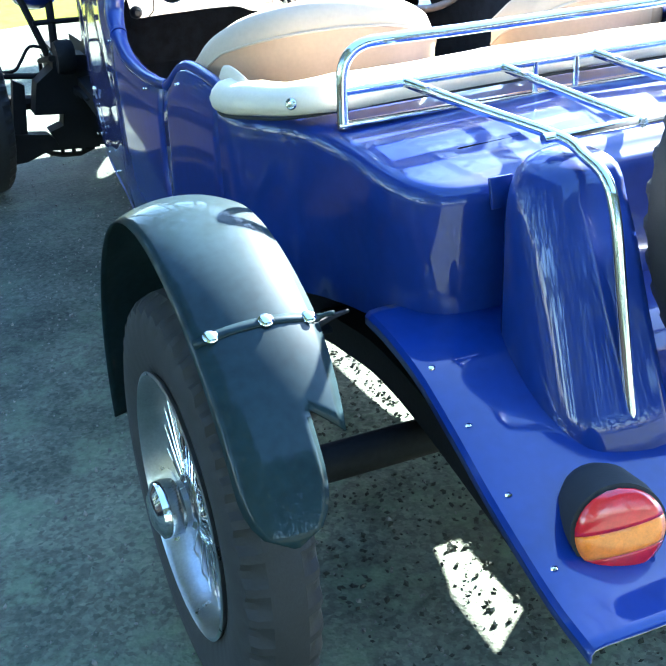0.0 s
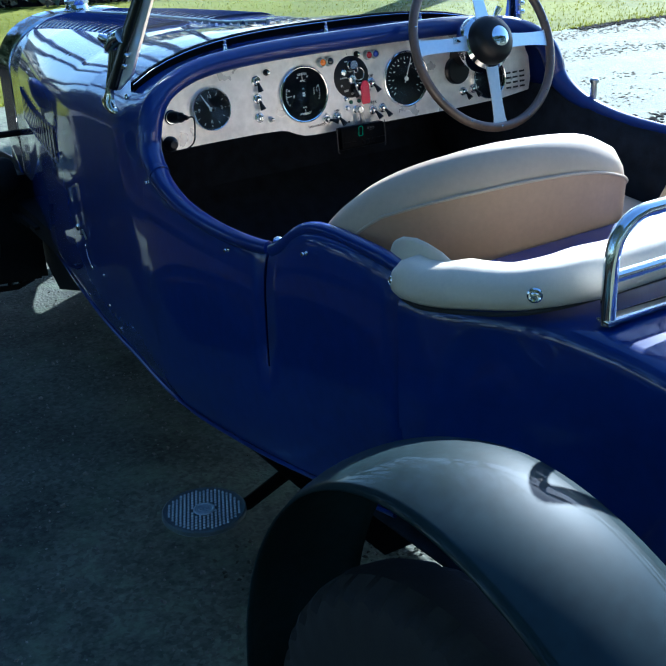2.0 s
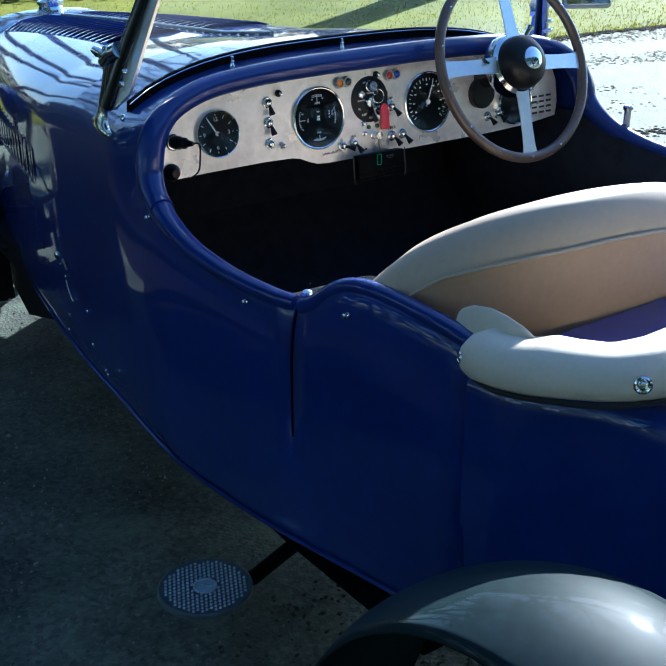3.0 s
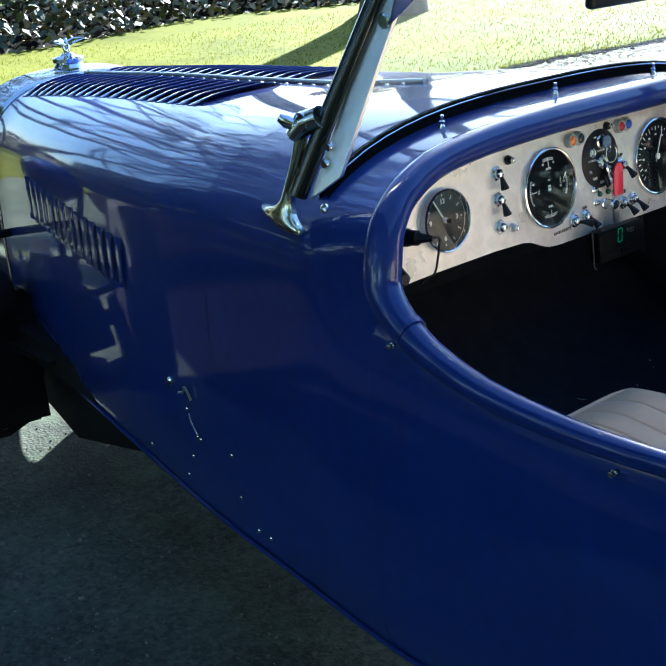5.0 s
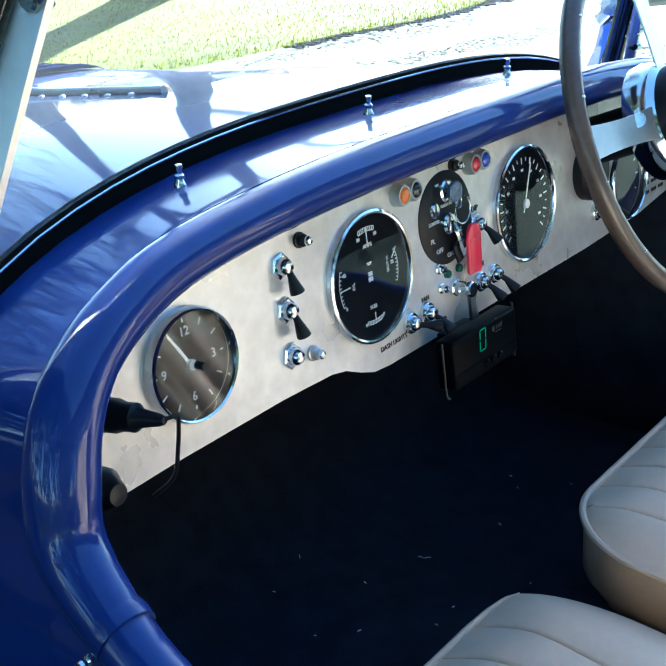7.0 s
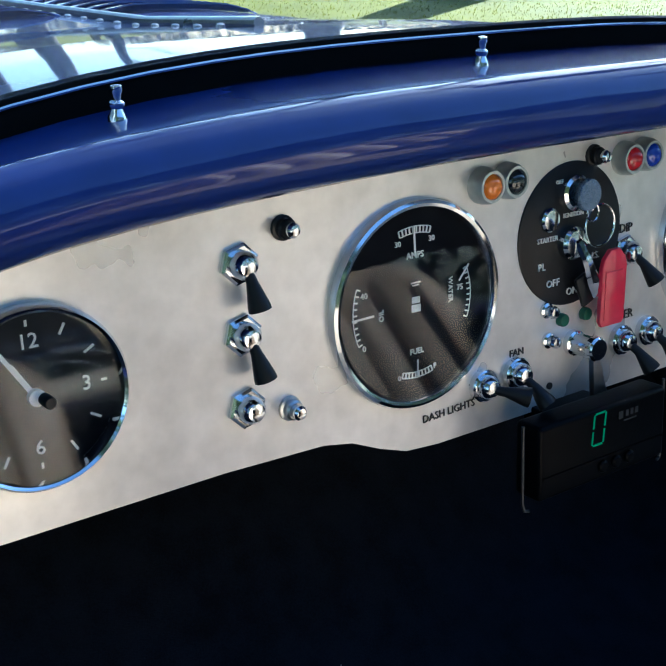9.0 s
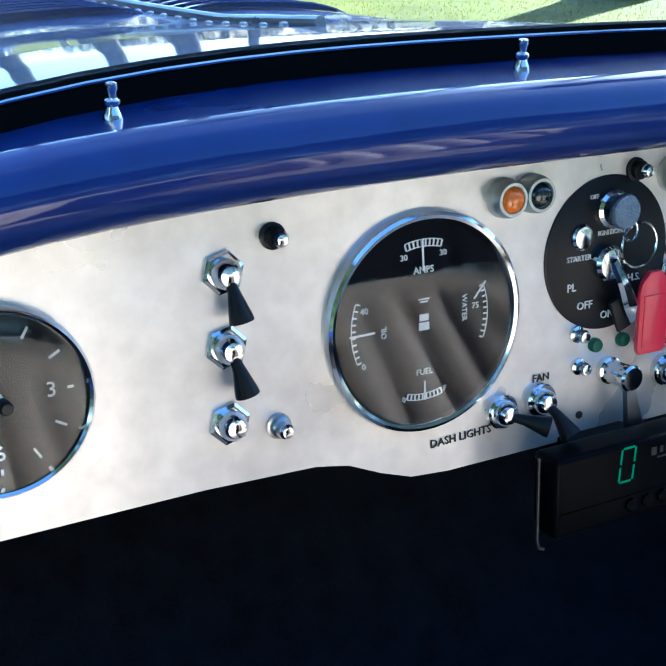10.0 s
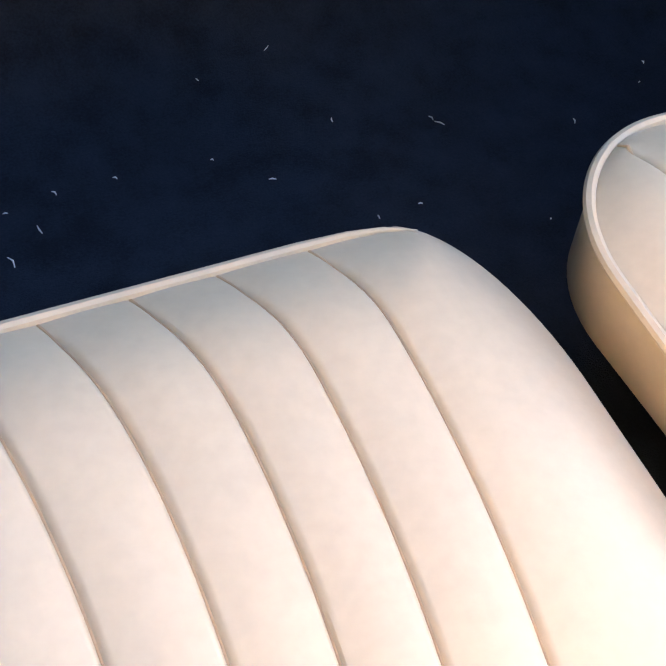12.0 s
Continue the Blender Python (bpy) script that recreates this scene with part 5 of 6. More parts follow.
def ring_gauge(name, u, z, r, label, deep=0.012):
    g = sub(name, dash)
    g["label"] = label
    b = bmesh.new()
    add_lathe(b, [(r * 0.99, -0.001), (r * 1.0, deep * 0.5), (r * 0.985, deep * 0.85), (r * 0.955, deep), (r * 0.925, deep * 0.9), (r * 0.905, deep * 0.55), (r * 0.9, deep * 0.3)], on_dash(u, z), 72)
    for f in [f for f in b.faces if len(f.verts) > 4]:
        b.faces.remove(f)
    part("bezel", b, CHROME, g, "chrome bezel")
    b = bmesh.new()
    add_lathe(b, [(r * 0.93, 0.0012), (0, 0.0012)], on_dash(u, z), 64)
    part("dial", b, DIAL, g, "black dial face")
    b = bmesh.new()
    add_lathe(b, [(r * 0.905, 0), (r * 0.5, 0.0003), (0, 0.0004)], on_dash(u, z, deep * 0.6) @ pose(0, 0, 0, -6.3), 48)
    gl = part("glass", b, DIALGLASS, g)
    gl.visible_shadow = False
    return g


def strip(name, g, u, z, r0, r1, angle, width, mat=WHITE, h=0.0018, thick=0.0005, label=""):
    """A mark or needle on a dial, from r0 to r1 along angle (degrees from up, clockwise)."""
    b = bmesh.new()
    add_box(b, (width, r1 - r0, thick), on_dash(u, z, h) @ pose(0, 0, 0, 0, 0, -angle) @ pose(0, (r0 + r1) / 2, 0))
    return part(name, b, mat, g, label)


def dial_at(u, z, r, angle, h=0.0018):
    a = radians(angle)
    return on_dash(u, z, h) @ pose(r * math.sin(a), r * math.cos(a), 0)


# clock
CU, CZ, CR = -0.349, 1.019, 0.0455
clock = ring_gauge("clock", CU, CZ, CR, "round black clock with white hands")
for k in range(12):
    strip("hour_mark", clock, CU, CZ, 0.031 if k % 3 else 0.034, 0.037, 30 * k, 0.0012)
for k, s in ((0, "12"), (1, "3"), (2, "6"), (3, "9")):
    letters("numeral", s, 0.0105, dial_at(CU, CZ, 0.0265, 90 * k), WHITE, clock)
strip("minute_hand", clock, CU, CZ, 0.0, 0.034, -32, 0.0022, h=0.0032)
strip("hour_hand", clock, CU, CZ, -0.002, 0.02, -31, 0.0028, h=0.0028)
bm = bmesh.new()
add_lathe(bm, [(0.0042, 0.003), (0.0042, 0.0065), (0, 0.007)], on_dash(CU, CZ), 18)
part("hand_boss", bm, WHITE, clock)
bm = bmesh.new()
add_lathe(bm, [(0.0032, 0.006), (0.0032, 0.014), (0.0025, 0.015), (0, 0.0152)], on_dash(CU + 0.003, CZ - 0.001), 16)
part("set_knob", bm, BLACK, clock)

# combined gauge
GU, GZ, GR = -0.117, 1.018, 0.0625
gauge = ring_gauge("combined_gauge", GU, GZ, GR, "large black combined gauge for amps, oil, water and fuel", 0.007)
letters("caption", "AMPS", 0.0054, on_dash(GU, GZ + 0.029, 0.0018), WHITE, gauge)
letters("caption", "OIL", 0.0046, on_dash(GU - 0.0255, GZ - 0.002, 0.0018, 90), WHITE, gauge)
letters("caption", "WATER", 0.0045, on_dash(GU + 0.0265, GZ + 0.004, 0.0018, -90), WHITE, gauge)
letters("caption", "FUEL", 0.0049, on_dash(GU, GZ - 0.0285, 0.0018), WHITE, gauge)
letters("caption", "30", 0.0047, on_dash(GU - 0.0125, GZ + 0.037, 0.0018), WHITE, gauge)
letters("caption", "30", 0.0047, on_dash(GU + 0.0125, GZ + 0.037, 0.0018), WHITE, gauge)
letters("caption", "40", 0.005, on_dash(GU - 0.0375, GZ + 0.0115, 0.0018), WHITE, gauge)
letters("caption", "0", 0.005, on_dash(GU - 0.0385, GZ - 0.019, 0.0018), WHITE, gauge)
letters("caption", "75", 0.005, on_dash(GU + 0.034, GZ + 0.004, 0.0018), WHITE, gauge)
letters("caption", "0", 0.0045, on_dash(GU - 0.0135, GZ - 0.0425, 0.0018), WHITE, gauge)
letters("caption", "F", 0.0045, on_dash(GU + 0.0135, GZ - 0.0405, 0.0018), WHITE, gauge)
for u, z, w, h in ((0, 0.013, 0.007, 0.0008), (0, 0.0115, 0.005, 0.0008), (0.0, 0.0026, 0.0058, 0.0038), (0.0, -0.0024, 0.0066, 0.0044)):
    bm = bmesh.new()
    add_box(bm, (w, h, 0.0004), on_dash(GU, GZ, 0.0018) @ pose(u, z, 0))
    part("emblem_bar", bm, WHITE, gauge)
for k in range(10):
    strip("amp_mark", gauge, GU, GZ, 0.0425, 0.046, -15 + 3.33 * k, 0.0009)
    strip("fuel_mark", gauge, GU, GZ, 0.0415, 0.0445, 165 + 3.33 * k, 0.0009)
    strip("oil_mark", gauge, GU, GZ, 0.043, 0.0455, -112 + 4.8 * k, 0.0009)
    strip("water_mark", gauge, GU, GZ, 0.0395, 0.042, 68 + 4.8 * k, 0.0009)
for name, r, a0, a1 in (("amp_scale", 0.0423, -15, 15), ("amp_scale", 0.0462, -15, 15), ("fuel_scale", 0.0413, 165, 195), ("fuel_scale", 0.0447, 165, 195), ("oil_scale", 0.0457, -112, -69), ("water_scale", 0.0422, 68, 111)):
    bm = bmesh.new()
    add_grid(bm, [[on_dash(GU, GZ, 0.0019) @ Vector((q * math.sin(radians(a)), q * math.cos(radians(a)), 0)) for q in (r - 0.0003, r + 0.0003)] for a in np.linspace(a0, a1, 15)])
    part(name, bm, WHITE, gauge, solid=0.0003)
strip("amp_needle", gauge, GU, GZ, 0.029, 0.0465, -2, 0.0011, h=0.0032)
strip("oil_needle", gauge, GU, GZ, 0.032, 0.0475, -91, 0.0011, h=0.0032)
strip("fuel_needle", gauge, GU, GZ, 0.0335, 0.0445, 181, 0.0009, h=0.0032)
strip("water_needle", gauge, GU + 0.036, GZ + 0.013, -0.006, 0.006, 40, 0.001, h=0.0032)

# speedometer
SU, SZ, SR = 0.163, 1.0155, 0.0645
speedo = ring_gauge("speedometer", SU, SZ, SR, "large black speedometer with a white needle", 0.007)
for k in range(25):
    strip("speed_mark", speedo, SU, SZ, 0.046 if k % 2 else 0.043, 0.05, -132 + 11 * k, 0.0012 if k % 2 else 0.0017)
for k in range(9):
    bm = bmesh.new()
    add_box(bm, (0.0048, 0.0028, 0.0004), dial_at(SU, SZ, 0.0365, -120 + 30 * k))
    part("speed_figure", bm, WHITE, speedo)
strip("speed_needle", speedo, SU, SZ, -0.01, 0.045, 22, 0.0018, h=0.0032)
bm = bmesh.new()
add_lathe(bm, [(0.005, 0.003), (0.005, 0.006), (0, 0.0065)], on_dash(SU, SZ), 18)
part("needle_boss", bm, WHITE, speedo)

# further dials to the right
cover = bmesh.new()
add_lathe(cover, [(0.033, 0.0), (0.033, 0.012), (0.03, 0.016), (0, 0.017)], on_dash(0.312, 1.016), 36)
part("dial_cover", cover, BLACK, dash, "plain black round cover")
small = ring_gauge("small_gauge", 0.41, 0.985, 0.05, "black gauge with chrome bezel behind the wheel")
for k in range(9):
    strip("gauge_mark", small, 0.41, 0.985, 0.034, 0.039, -120 + 30 * k, 0.0014)
bm = bmesh.new()
add_box(bm, (0.07, 0.05, 0.001), on_dash(0.497, 0.97, 0.0008), 0.0004)
plate = part("instruction_plate", bm, ALU, dash)
for r in range(4):
    for c in range(3):
        bm = bmesh.new()
        add_box(bm, (0.016, 0.0045, 0.0003), on_dash(0.475 + 0.022 * c, 0.988 - 0.012 * r, 0.0016))
        part("print_bar", bm, INK, plate)


# switches
def toggle(u, z, lever, flat=True, ring=False):
    s = sub("toggle_switch", dash)
    b = bmesh.new()
    if flat:
        add_lathe(b, [(0.0115, 0), (0.0115, 0.0025), (0.0098, 0.0034)], on_dash(u, z, 0, 15), 6)
    else:
        add_lathe(b, [(0.0105, 0), (0.0105, 0.004), (0.0095, 0.0052), (0.008, 0.0052)], on_dash(u, z), 28)
    part("nut", b, CHROME, s, angle=25)
    b = bmesh.new()
    add_lathe(b, [(0.0075, 0.002), (0.0078, 0.006), (0.0072, 0.009), (0.005, 0.0118), (0.0, 0.013)], on_dash(u, z), 24)
    part("collar", b, CHROME, s)
    if lever:
        du, dz, out = lever
        p0 = on_dash(u, z) @ Vector((0, -0.001, 0.009))
        p1 = on_dash(u, z) @ Vector((du * 0.35, dz * 0.35, 0.009 + out * 0.45))
        p2 = on_dash(u, z) @ Vector((du, dz, 0.009 + out))
        b = bmesh.new()
        add_tube(b, [p0, p1, p1.lerp(p2, 0.4), p1.lerp(p2, 0.85), p2], [0.0026, 0.0032, 0.0046, 0.0062, 0.0064], 12)
        part("lever", b, BLACK, s, "black paddle lever")
    return s


toggle(-0.2335, 1.062, (0.004, -0.023, 0.004))
toggle(-0.234, 1.024, (0.0055, -0.023, 0.004))
toggle(-0.2345, 0.9838, None)
for u, z in ((-0.2055, 1.0765), (-0.207, 0.9765), (0.032, 1.0865)):
    knob = sub("push_knob", dash)
    knob["label"] = "small grey steel knob with a chrome tip" if z < 1 else "small dark knob with a chrome tip"
    bm = bmesh.new()
    add_lathe(bm, [(0.007, 0), (0.007, 0.002), (0.0056, 0.0025), (0.0056, 0.006), (0.0046, 0.007), (0, 0.007)], on_dash(u, z), 18)
    part("base", bm, STEEL if z < 1 else BLACK, knob)
    bm = bmesh.new()
    add_lathe(bm, [(0.0028, 0.0068), (0.0028, 0.0085), (0.004, 0.0097), (0.0042, 0.0115), (0.003, 0.0132), (0, 0.0138)], on_dash(u, z), 18)
    part("tip", bm, CHROME, knob)
toggle(-0.064, 0.9555, (0.017, -0.006, 0.016), False)
toggle(-0.0358, 0.957, (0.006, -0.017, 0.015), False)
toggle(0.063, 0.958, (0.007, -0.018, 0.015), False)
toggle(0.09, 0.959, (0.007, -0.018, 0.015), False)
toggle(0.0648, 1.019, (0.009, -0.019, 0.012))
toggle(0.33, 0.9637, (0.004, -0.016, 0.016), False)
toggle(0.36, 0.966, (0.004, -0.016, 0.016), False)
letters("caption", "FAN", 0.0066, on_dash(-0.0345, 0.97, 0.0006), INK, dash)
letters("caption", "DASH LIGHTS", 0.0069, on_dash(-0.0915, 0.9452, 0.0006, 1.5), INK, dash)
letters("caption", "WIPER", 0.0088, on_dash(0.063, 0.9745, 0.0006), INK, dash)
letters("caption", "DIP", 0.0085, on_dash(0.0655, 1.0345, 0.0006), INK, dash)


def pilot(u, z, mat, label):
    s = sub("warning_lamp", dash)
    s["label"] = label
    b = bmesh.new()
    add_lathe(b, [(0.0112, 0), (0.0112, 0.003), (0.0106, 0.0075), (0.0094, 0.0105), (0.0078, 0.0105), (0.0072, 0.008)], on_dash(u, z), 28)
    for f in [f for f in b.faces if len(f.verts) > 4]:
        b.faces.remove(f)
    part("surround", b, SURROUND, s)
    b = bmesh.new()
    add_lathe(b, [(0.0078, 0.0085), (0.007, 0.0108), (0.0045, 0.0128), (0, 0.0136)], on_dash(u, z), 24)
    part("lens", b, mat, s)


pilot(-0.064, 1.08, LENS_AMBER, "amber warning lamp in a grey surround")
pilot(-0.0445, 1.0805, LENS_DARK, "dark warning lamp in a grey surround")
pilot(0.0605, 1.0815, LENS_RED, "red warning lamp in a grey surround")
pilot(0.079, 1.082, LENS_BLUE, "blue warning lamp in a grey surround")

# ignition and lighting panel
IU, IZ = 0.0125, 1.039
ign = sub("ignition_panel", dash)
bm = bmesh.new()
add_lathe(bm, [(0.0465, 0), (0.0465, 0.0008), (0.0455, 0.0014), (0, 0.0014)], on_dash(IU, IZ), 64)
part("disc", bm, BLACK, ign, "round black switch panel")
for s, u, z, size in (("OFF", 0.0005, 1.0735, 0.0038), ("IGNITION", 0.0135, 1.0515, 0.0042), ("STARTER", -0.0095, 1.0385, 0.0046), ("PL", -0.0145, 1.0215, 0.0068), ("OFF", -0.0042, 1.0095, 0.0068), ("ON", 0.0135, 1.0015, 0.0068), ("H.S.", 0.0335, 1.0215, 0.0064)):
    letters("caption", s, size, on_dash(u, z, 0.0019), WHITE, ign)
bm = bmesh.new()
add_lathe(bm, [(0.0115, 0.001), (0.0115, 0.0045), (0.0095, 0.006), (0, 0.0063)], on_dash(0.0135, 1.0655), 28)
part("key_lock", bm, CHROME, ign)
bm = bmesh.new()
add_lathe(bm, [(0.0078, 0.001), (0.0078, 0.003), (0.0065, 0.0045), (0, 0.0052)], on_dash(-0.008, 1.051), 24)
part("starter_button", bm, CHROME, ign)
bm = bmesh.new()
add_lathe(bm, [(0.0108, 0.001), (0.0108, 0.0065), (0.009, 0.009), (0.0, 0.0098)], on_dash(0.0105, 1.034), 28)
turn = part("light_switch", bm, CHROME, ign)
bm = bmesh.new()
q = on_dash(0.0105, 1.034)
line = smooth_line([q @ Vector((0, 0.002, 0.009)), q @ Vector((0.005, -0.011, 0.0128)), q @ Vector((0.012, -0.025, 0.0118)), q @ Vector((0.0205, -0.0355, 0.0098))], 4)
rows = []
for i, p in enumerate(line):
    w = 0.003 + 0.0035 * i / (len(line) - 1)
    sx = q.to_3x3() @ Vector((0.9, 0.44, 0))
    rows.append([p - sx * w + NORMAL * 0.0, p - sx * w * 0.5 + NORMAL * 0.002, p + sx * w * 0.5 + NORMAL * 0.002, p + sx * w, p + sx * w * 0.5 - NORMAL * 0.003, p - sx * w * 0.5 - NORMAL * 0.003])
add_grid(bm, rows, close=True)
bm.verts.ensure_lookup_table()
bm.faces.new(bm.verts[-6:])
part("turn_lever", bm, CHROME, ign, "chrome turn lever")
bm = bmesh.new()
add_box(bm, (0.011, 0.021, 0.003), q @ pose(0.0075, -0.0315, 0.0082, 0, 0, 22), 0.001)
part("lever_grip", bm, BLACK, ign)
for u, z in ((-0.0086, 0.9925), (-0.0066, 0.972)):
    bm = bmesh.new()
    add_lathe(bm, [(0.0052, 0), (0.0052, 0.002), (0.0036, 0.003), (0.0036, 0.0065), (0.0042, 0.0075), (0.0034, 0.0095), (0, 0.01)], on_dash(u, z), 14)
    part("panel_screw", bm, CHROME, dash)
bm = bmesh.new()
add_lathe(bm, [(0.0024, 0.0), (0.0024, 0.001), (0, 0.001)], on_dash(-0.0042, 0.9404), 12)
part("screw_hole", bm, INK, dash)
for u in (0.0055, 0.027):
    bm = bmesh.new()
    add_lathe(bm, [(0.0044, 0), (0.0044, 0.003), (0.0038, 0.0042), (0, 0.0046)], on_dash(u, 0.9835), 18)
    part("tell_tale", bm, GREEN, dash, "small dark green indicator button")
bm = bmesh.new()
q = on_dash(0.0165, 0.966)
add_lathe(bm, [(0.0085, 0), (0.0085, 0.004), (0.0072, 0.005), (0.0072, 0.017), (0.0082, 0.0185), (0.0082, 0.0225), (0.007, 0.024), (0, 0.0242)], q, 24, wobble=lambda k, h: 0.88 if 0.0045 < h < 0.0175 and k % 3 == 0 else 1)
part("wiper_knob", bm, CHROME, dash, "fluted chrome knob", angle=20)
bm = bmesh.new()
rows = []
for t in (0, 0.35, 0.7, 1):
    w = 0.0028 + 0.0042 * t
    c = q @ Vector((0.001 + 0.009 * t, -0.004 - 0.031 * t, 0.0185 - 0.003 * t))
    ax, ay = q.to_3x3() @ Vector((0.96, 0.28, 0)), q.to_3x3() @ Vector((0, 0, 1))
    rows.append([c - ax * w - ay * 0.0018, c + ax * w - ay * 0.0018, c + ax * w * 0.9 + ay * 0.0018, c - ax * w * 0.9 + ay * 0.0018])
vs = add_grid(bm, rows, close=True)
bm.faces.new(vs[-1])
part("wiper_lever", bm, STEEL, dash, "knurled steel lever that widens downwards", angle=20)

# plug in its socket, with a lead, and a lower grommet
bm = bmesh.new()
q = on_dash(-0.442, 1.016)
add_lathe(bm, [(0.0155, 0), (0.0155, 0.005), (0.0135, 0.007)], q, 28)
plug = part("power_socket", bm, CHROME, dash, "chrome power socket with black plug")
bm = bmesh.new()
axis = q @ pose(0, 0, 0, 0, 12, 0)
add_lathe(bm, [(0.0125, 0.002), (0.0125, 0.02), (0.0105, 0.026), (0.0105, 0.036), (0.007, 0.04), (0.0045, 0.056), (0.003, 0.06), (0, 0.06)], axis, 22)
part("plug", bm, BLACK, plug)
bm = bmesh.new()
p = axis @ Vector((0, 0, 0.058))
add_tube(bm, smooth_line([p, p + Vector((0.008, -0.004, 0.001)), p + Vector((0.0145, 0.0, -0.006)), p + Vector((0.0165, 0.005, -0.03)), p + Vector((0.0145, 0.01, -0.055)), p + Vector((0.004, 0.022, -0.07))], 5), 0.0017, 8)
part("lead", bm, BLACK, plug)
bm = bmesh.new()
add_lathe(bm, [(0.0165, 0), (0.0165, 0.006), (0.013, 0.012), (0.008, 0.022), (0.0, 0.024)], on_dash(-0.452, 0.962), 22)
part("grommet", bm, BLACK, dash, "black rubber knob")

# red fob hanging from the key
fob = thing("key_fob", "red plastic key fob hanging from the ignition key", "key fob")
q = on_dash(0.0135, 1.0655)
bm = bmesh.new()
add_box(bm, (0.0025, 0.013, 0.008), q @ pose(0, 0, 0.009, 0, 0, 10), 0.0008)
add_lathe(bm, [(0.0, 0.011), (0.0095, 0.011), (0.0105, 0.0125), (0.0105, 0.0145), (0.0095, 0.016), (0, 0.016)], q, 20)
part("key", bm, KEYMETAL, fob, "ribbed steel key head")
bm = bmesh.new()
ringpts = [q @ Vector((0.014 + 0.0135 * math.cos(a), -0.022 + 0.0135 * math.sin(a), 0.0115)) for a in np.linspace(0, 2 * math.pi, 29)]
add_tube(bm, ringpts, 0.0008, 6)
add_tube(bm, [q @ Vector((0.005 + 0.005 * math.cos(a), -0.012 + 0.006 * math.sin(a), 0.0135)) for a in np.linspace(0, 2 * math.pi, 17)], 0.0007, 6)
part("key_ring", bm, CHROME, fob)
bm = bmesh.new()
tagm = on_dash(0.0385, 1.001, 0.0135) @ pose(0, 0, 0, 4, -6, 2)
outline = [(-0.004, 0.027), (0.004, 0.027), (0.009, 0.021), (0.0105, 0.015), (0.0105, -0.022), (0.0085, -0.0255), (-0.0085, -0.0255), (-0.0105, -0.022), (-0.0105, 0.015), (-0.009, 0.021)]
f0 = [bm.verts.new(tagm @ Vector((x, y, 0.002))) for x, y in outline]
f1 = [bm.verts.new(tagm @ Vector((x, y, -0.002))) for x, y in outline]
bm.faces.new(f0)
bm.faces.new(list(reversed(f1)))
for i in range(len(f0)):
    j = (i + 1) % len(f0)
    bm.faces.new((f0[i], f0[j], f1[j], f1[i]))
bmesh.ops.bevel(bm, geom=[e for e in bm.edges if len(e.link_faces) == 2 and any(len(f.verts) > 4 for f in e.link_faces)], offset=0.0009, segments=2, profile=0.5, affect='EDGES')
tag = part("tag", bm, RED, fob, "red tag with a window")
bm = bmesh.new()
add_box(bm, (0.0155, 0.033, 0.0009), tagm @ pose(0, -0.004, 0.0022), 0.0003)
part("tag_window", bm, RED, tag)

# small digital unit under the panel
unit = thing("digital_readout", "black digital unit with a green figure under the dashboard", "readout")
um = Matrix.Translation((0.005, -0.034, 0.913)) @ pose(0, 0, 0, 90 - 6.8, 0, 0)
bm = bmesh.new()
add_box(bm, (0.118, 0.05, 0.022), um @ pose(0, 0, 0.009), 0.0035, 3)
case = part("case", bm, UNITBLACK, unit)
bm = bmesh.new()
add_box(bm, (0.05, 0.014, 0.03), um @ pose(0, 0.012, -0.013), 0.001)
part("mount", bm, UNITBLACK, unit)
bm = bmesh.new()
add_box(bm, (0.112, 0.0012, 0.001), um @ pose(0, -0.0095, 0.0202))
part("front_ridge", bm, UNITBLACK, case)
for k in range(3):
    bm = bmesh.new()
    add_lathe(bm, [(0.0042, 0.0195), (0.0042, 0.0215), (0.003, 0.0225), (0, 0.0225)], um @ pose(-0.002 + 0.0125 * k, -0.0155, 0), 16)
    part("button", bm, UNITBLACK, case)
# one figure of six glowing strokes
dm = um @ Matrix.Translation((-0.0065, 0.0115, 0.0203)) @ Matrix(((1, 0.1, 0, 0), (0, 1, 0, 0), (0, 0, 1, 0), (0, 0, 0, 1)))
bm = bmesh.new()
for x, y, w, h in ((0, 0.0105, 0.0085, 0.0013), (0, -0.0105, 0.0085, 0.0013), (-0.0052, 0.0055, 0.0013, 0.009), (-0.0052, -0.0055, 0.0013, 0.009), (0.0052, 0.0055, 0.0013, 0.009), (0.0052, -0.0055, 0.0013, 0.009)):
    add_box(bm, (w, h, 0.0004), dm @ pose(x, y, 0))
part("digit", bm, DIGIT, case, "glowing green figure nought")
for k, (w, h, y) in enumerate(((0.004, 0.005, 0.0155), (0.0025, 0.004, 0.0157), (0.0025, 0.004, 0.0157), (0.003, 0.004, 0.0157), (0.012, 0.0009, 0.011))):
    bm = bmesh.new()
    add_box(bm, (w, h, 0.0004), um @ pose((0.014, 0.02, 0.0245, 0.029, 0.023)[k], y, 0.0203))
    part("maker_bar", bm, DARKSTEEL, case)
for u in (-0.0655, 0.0655):
    bm = bmesh.new()
    s = math.copysign(1, u)
    add_tube(bm, [um @ Vector(p) for p in ((u, 0.026, 0.012), (u, 0, 0.012), (u, -0.026, 0.012), (u - 0.0012 * s, -0.0305, 0.0125), (u - 0.0045 * s, -0.0315, 0.013))], 0.0011, 8)
    part("bracket", bm, DARKSTEEL, unit, "thin dark steel mounting bracket")

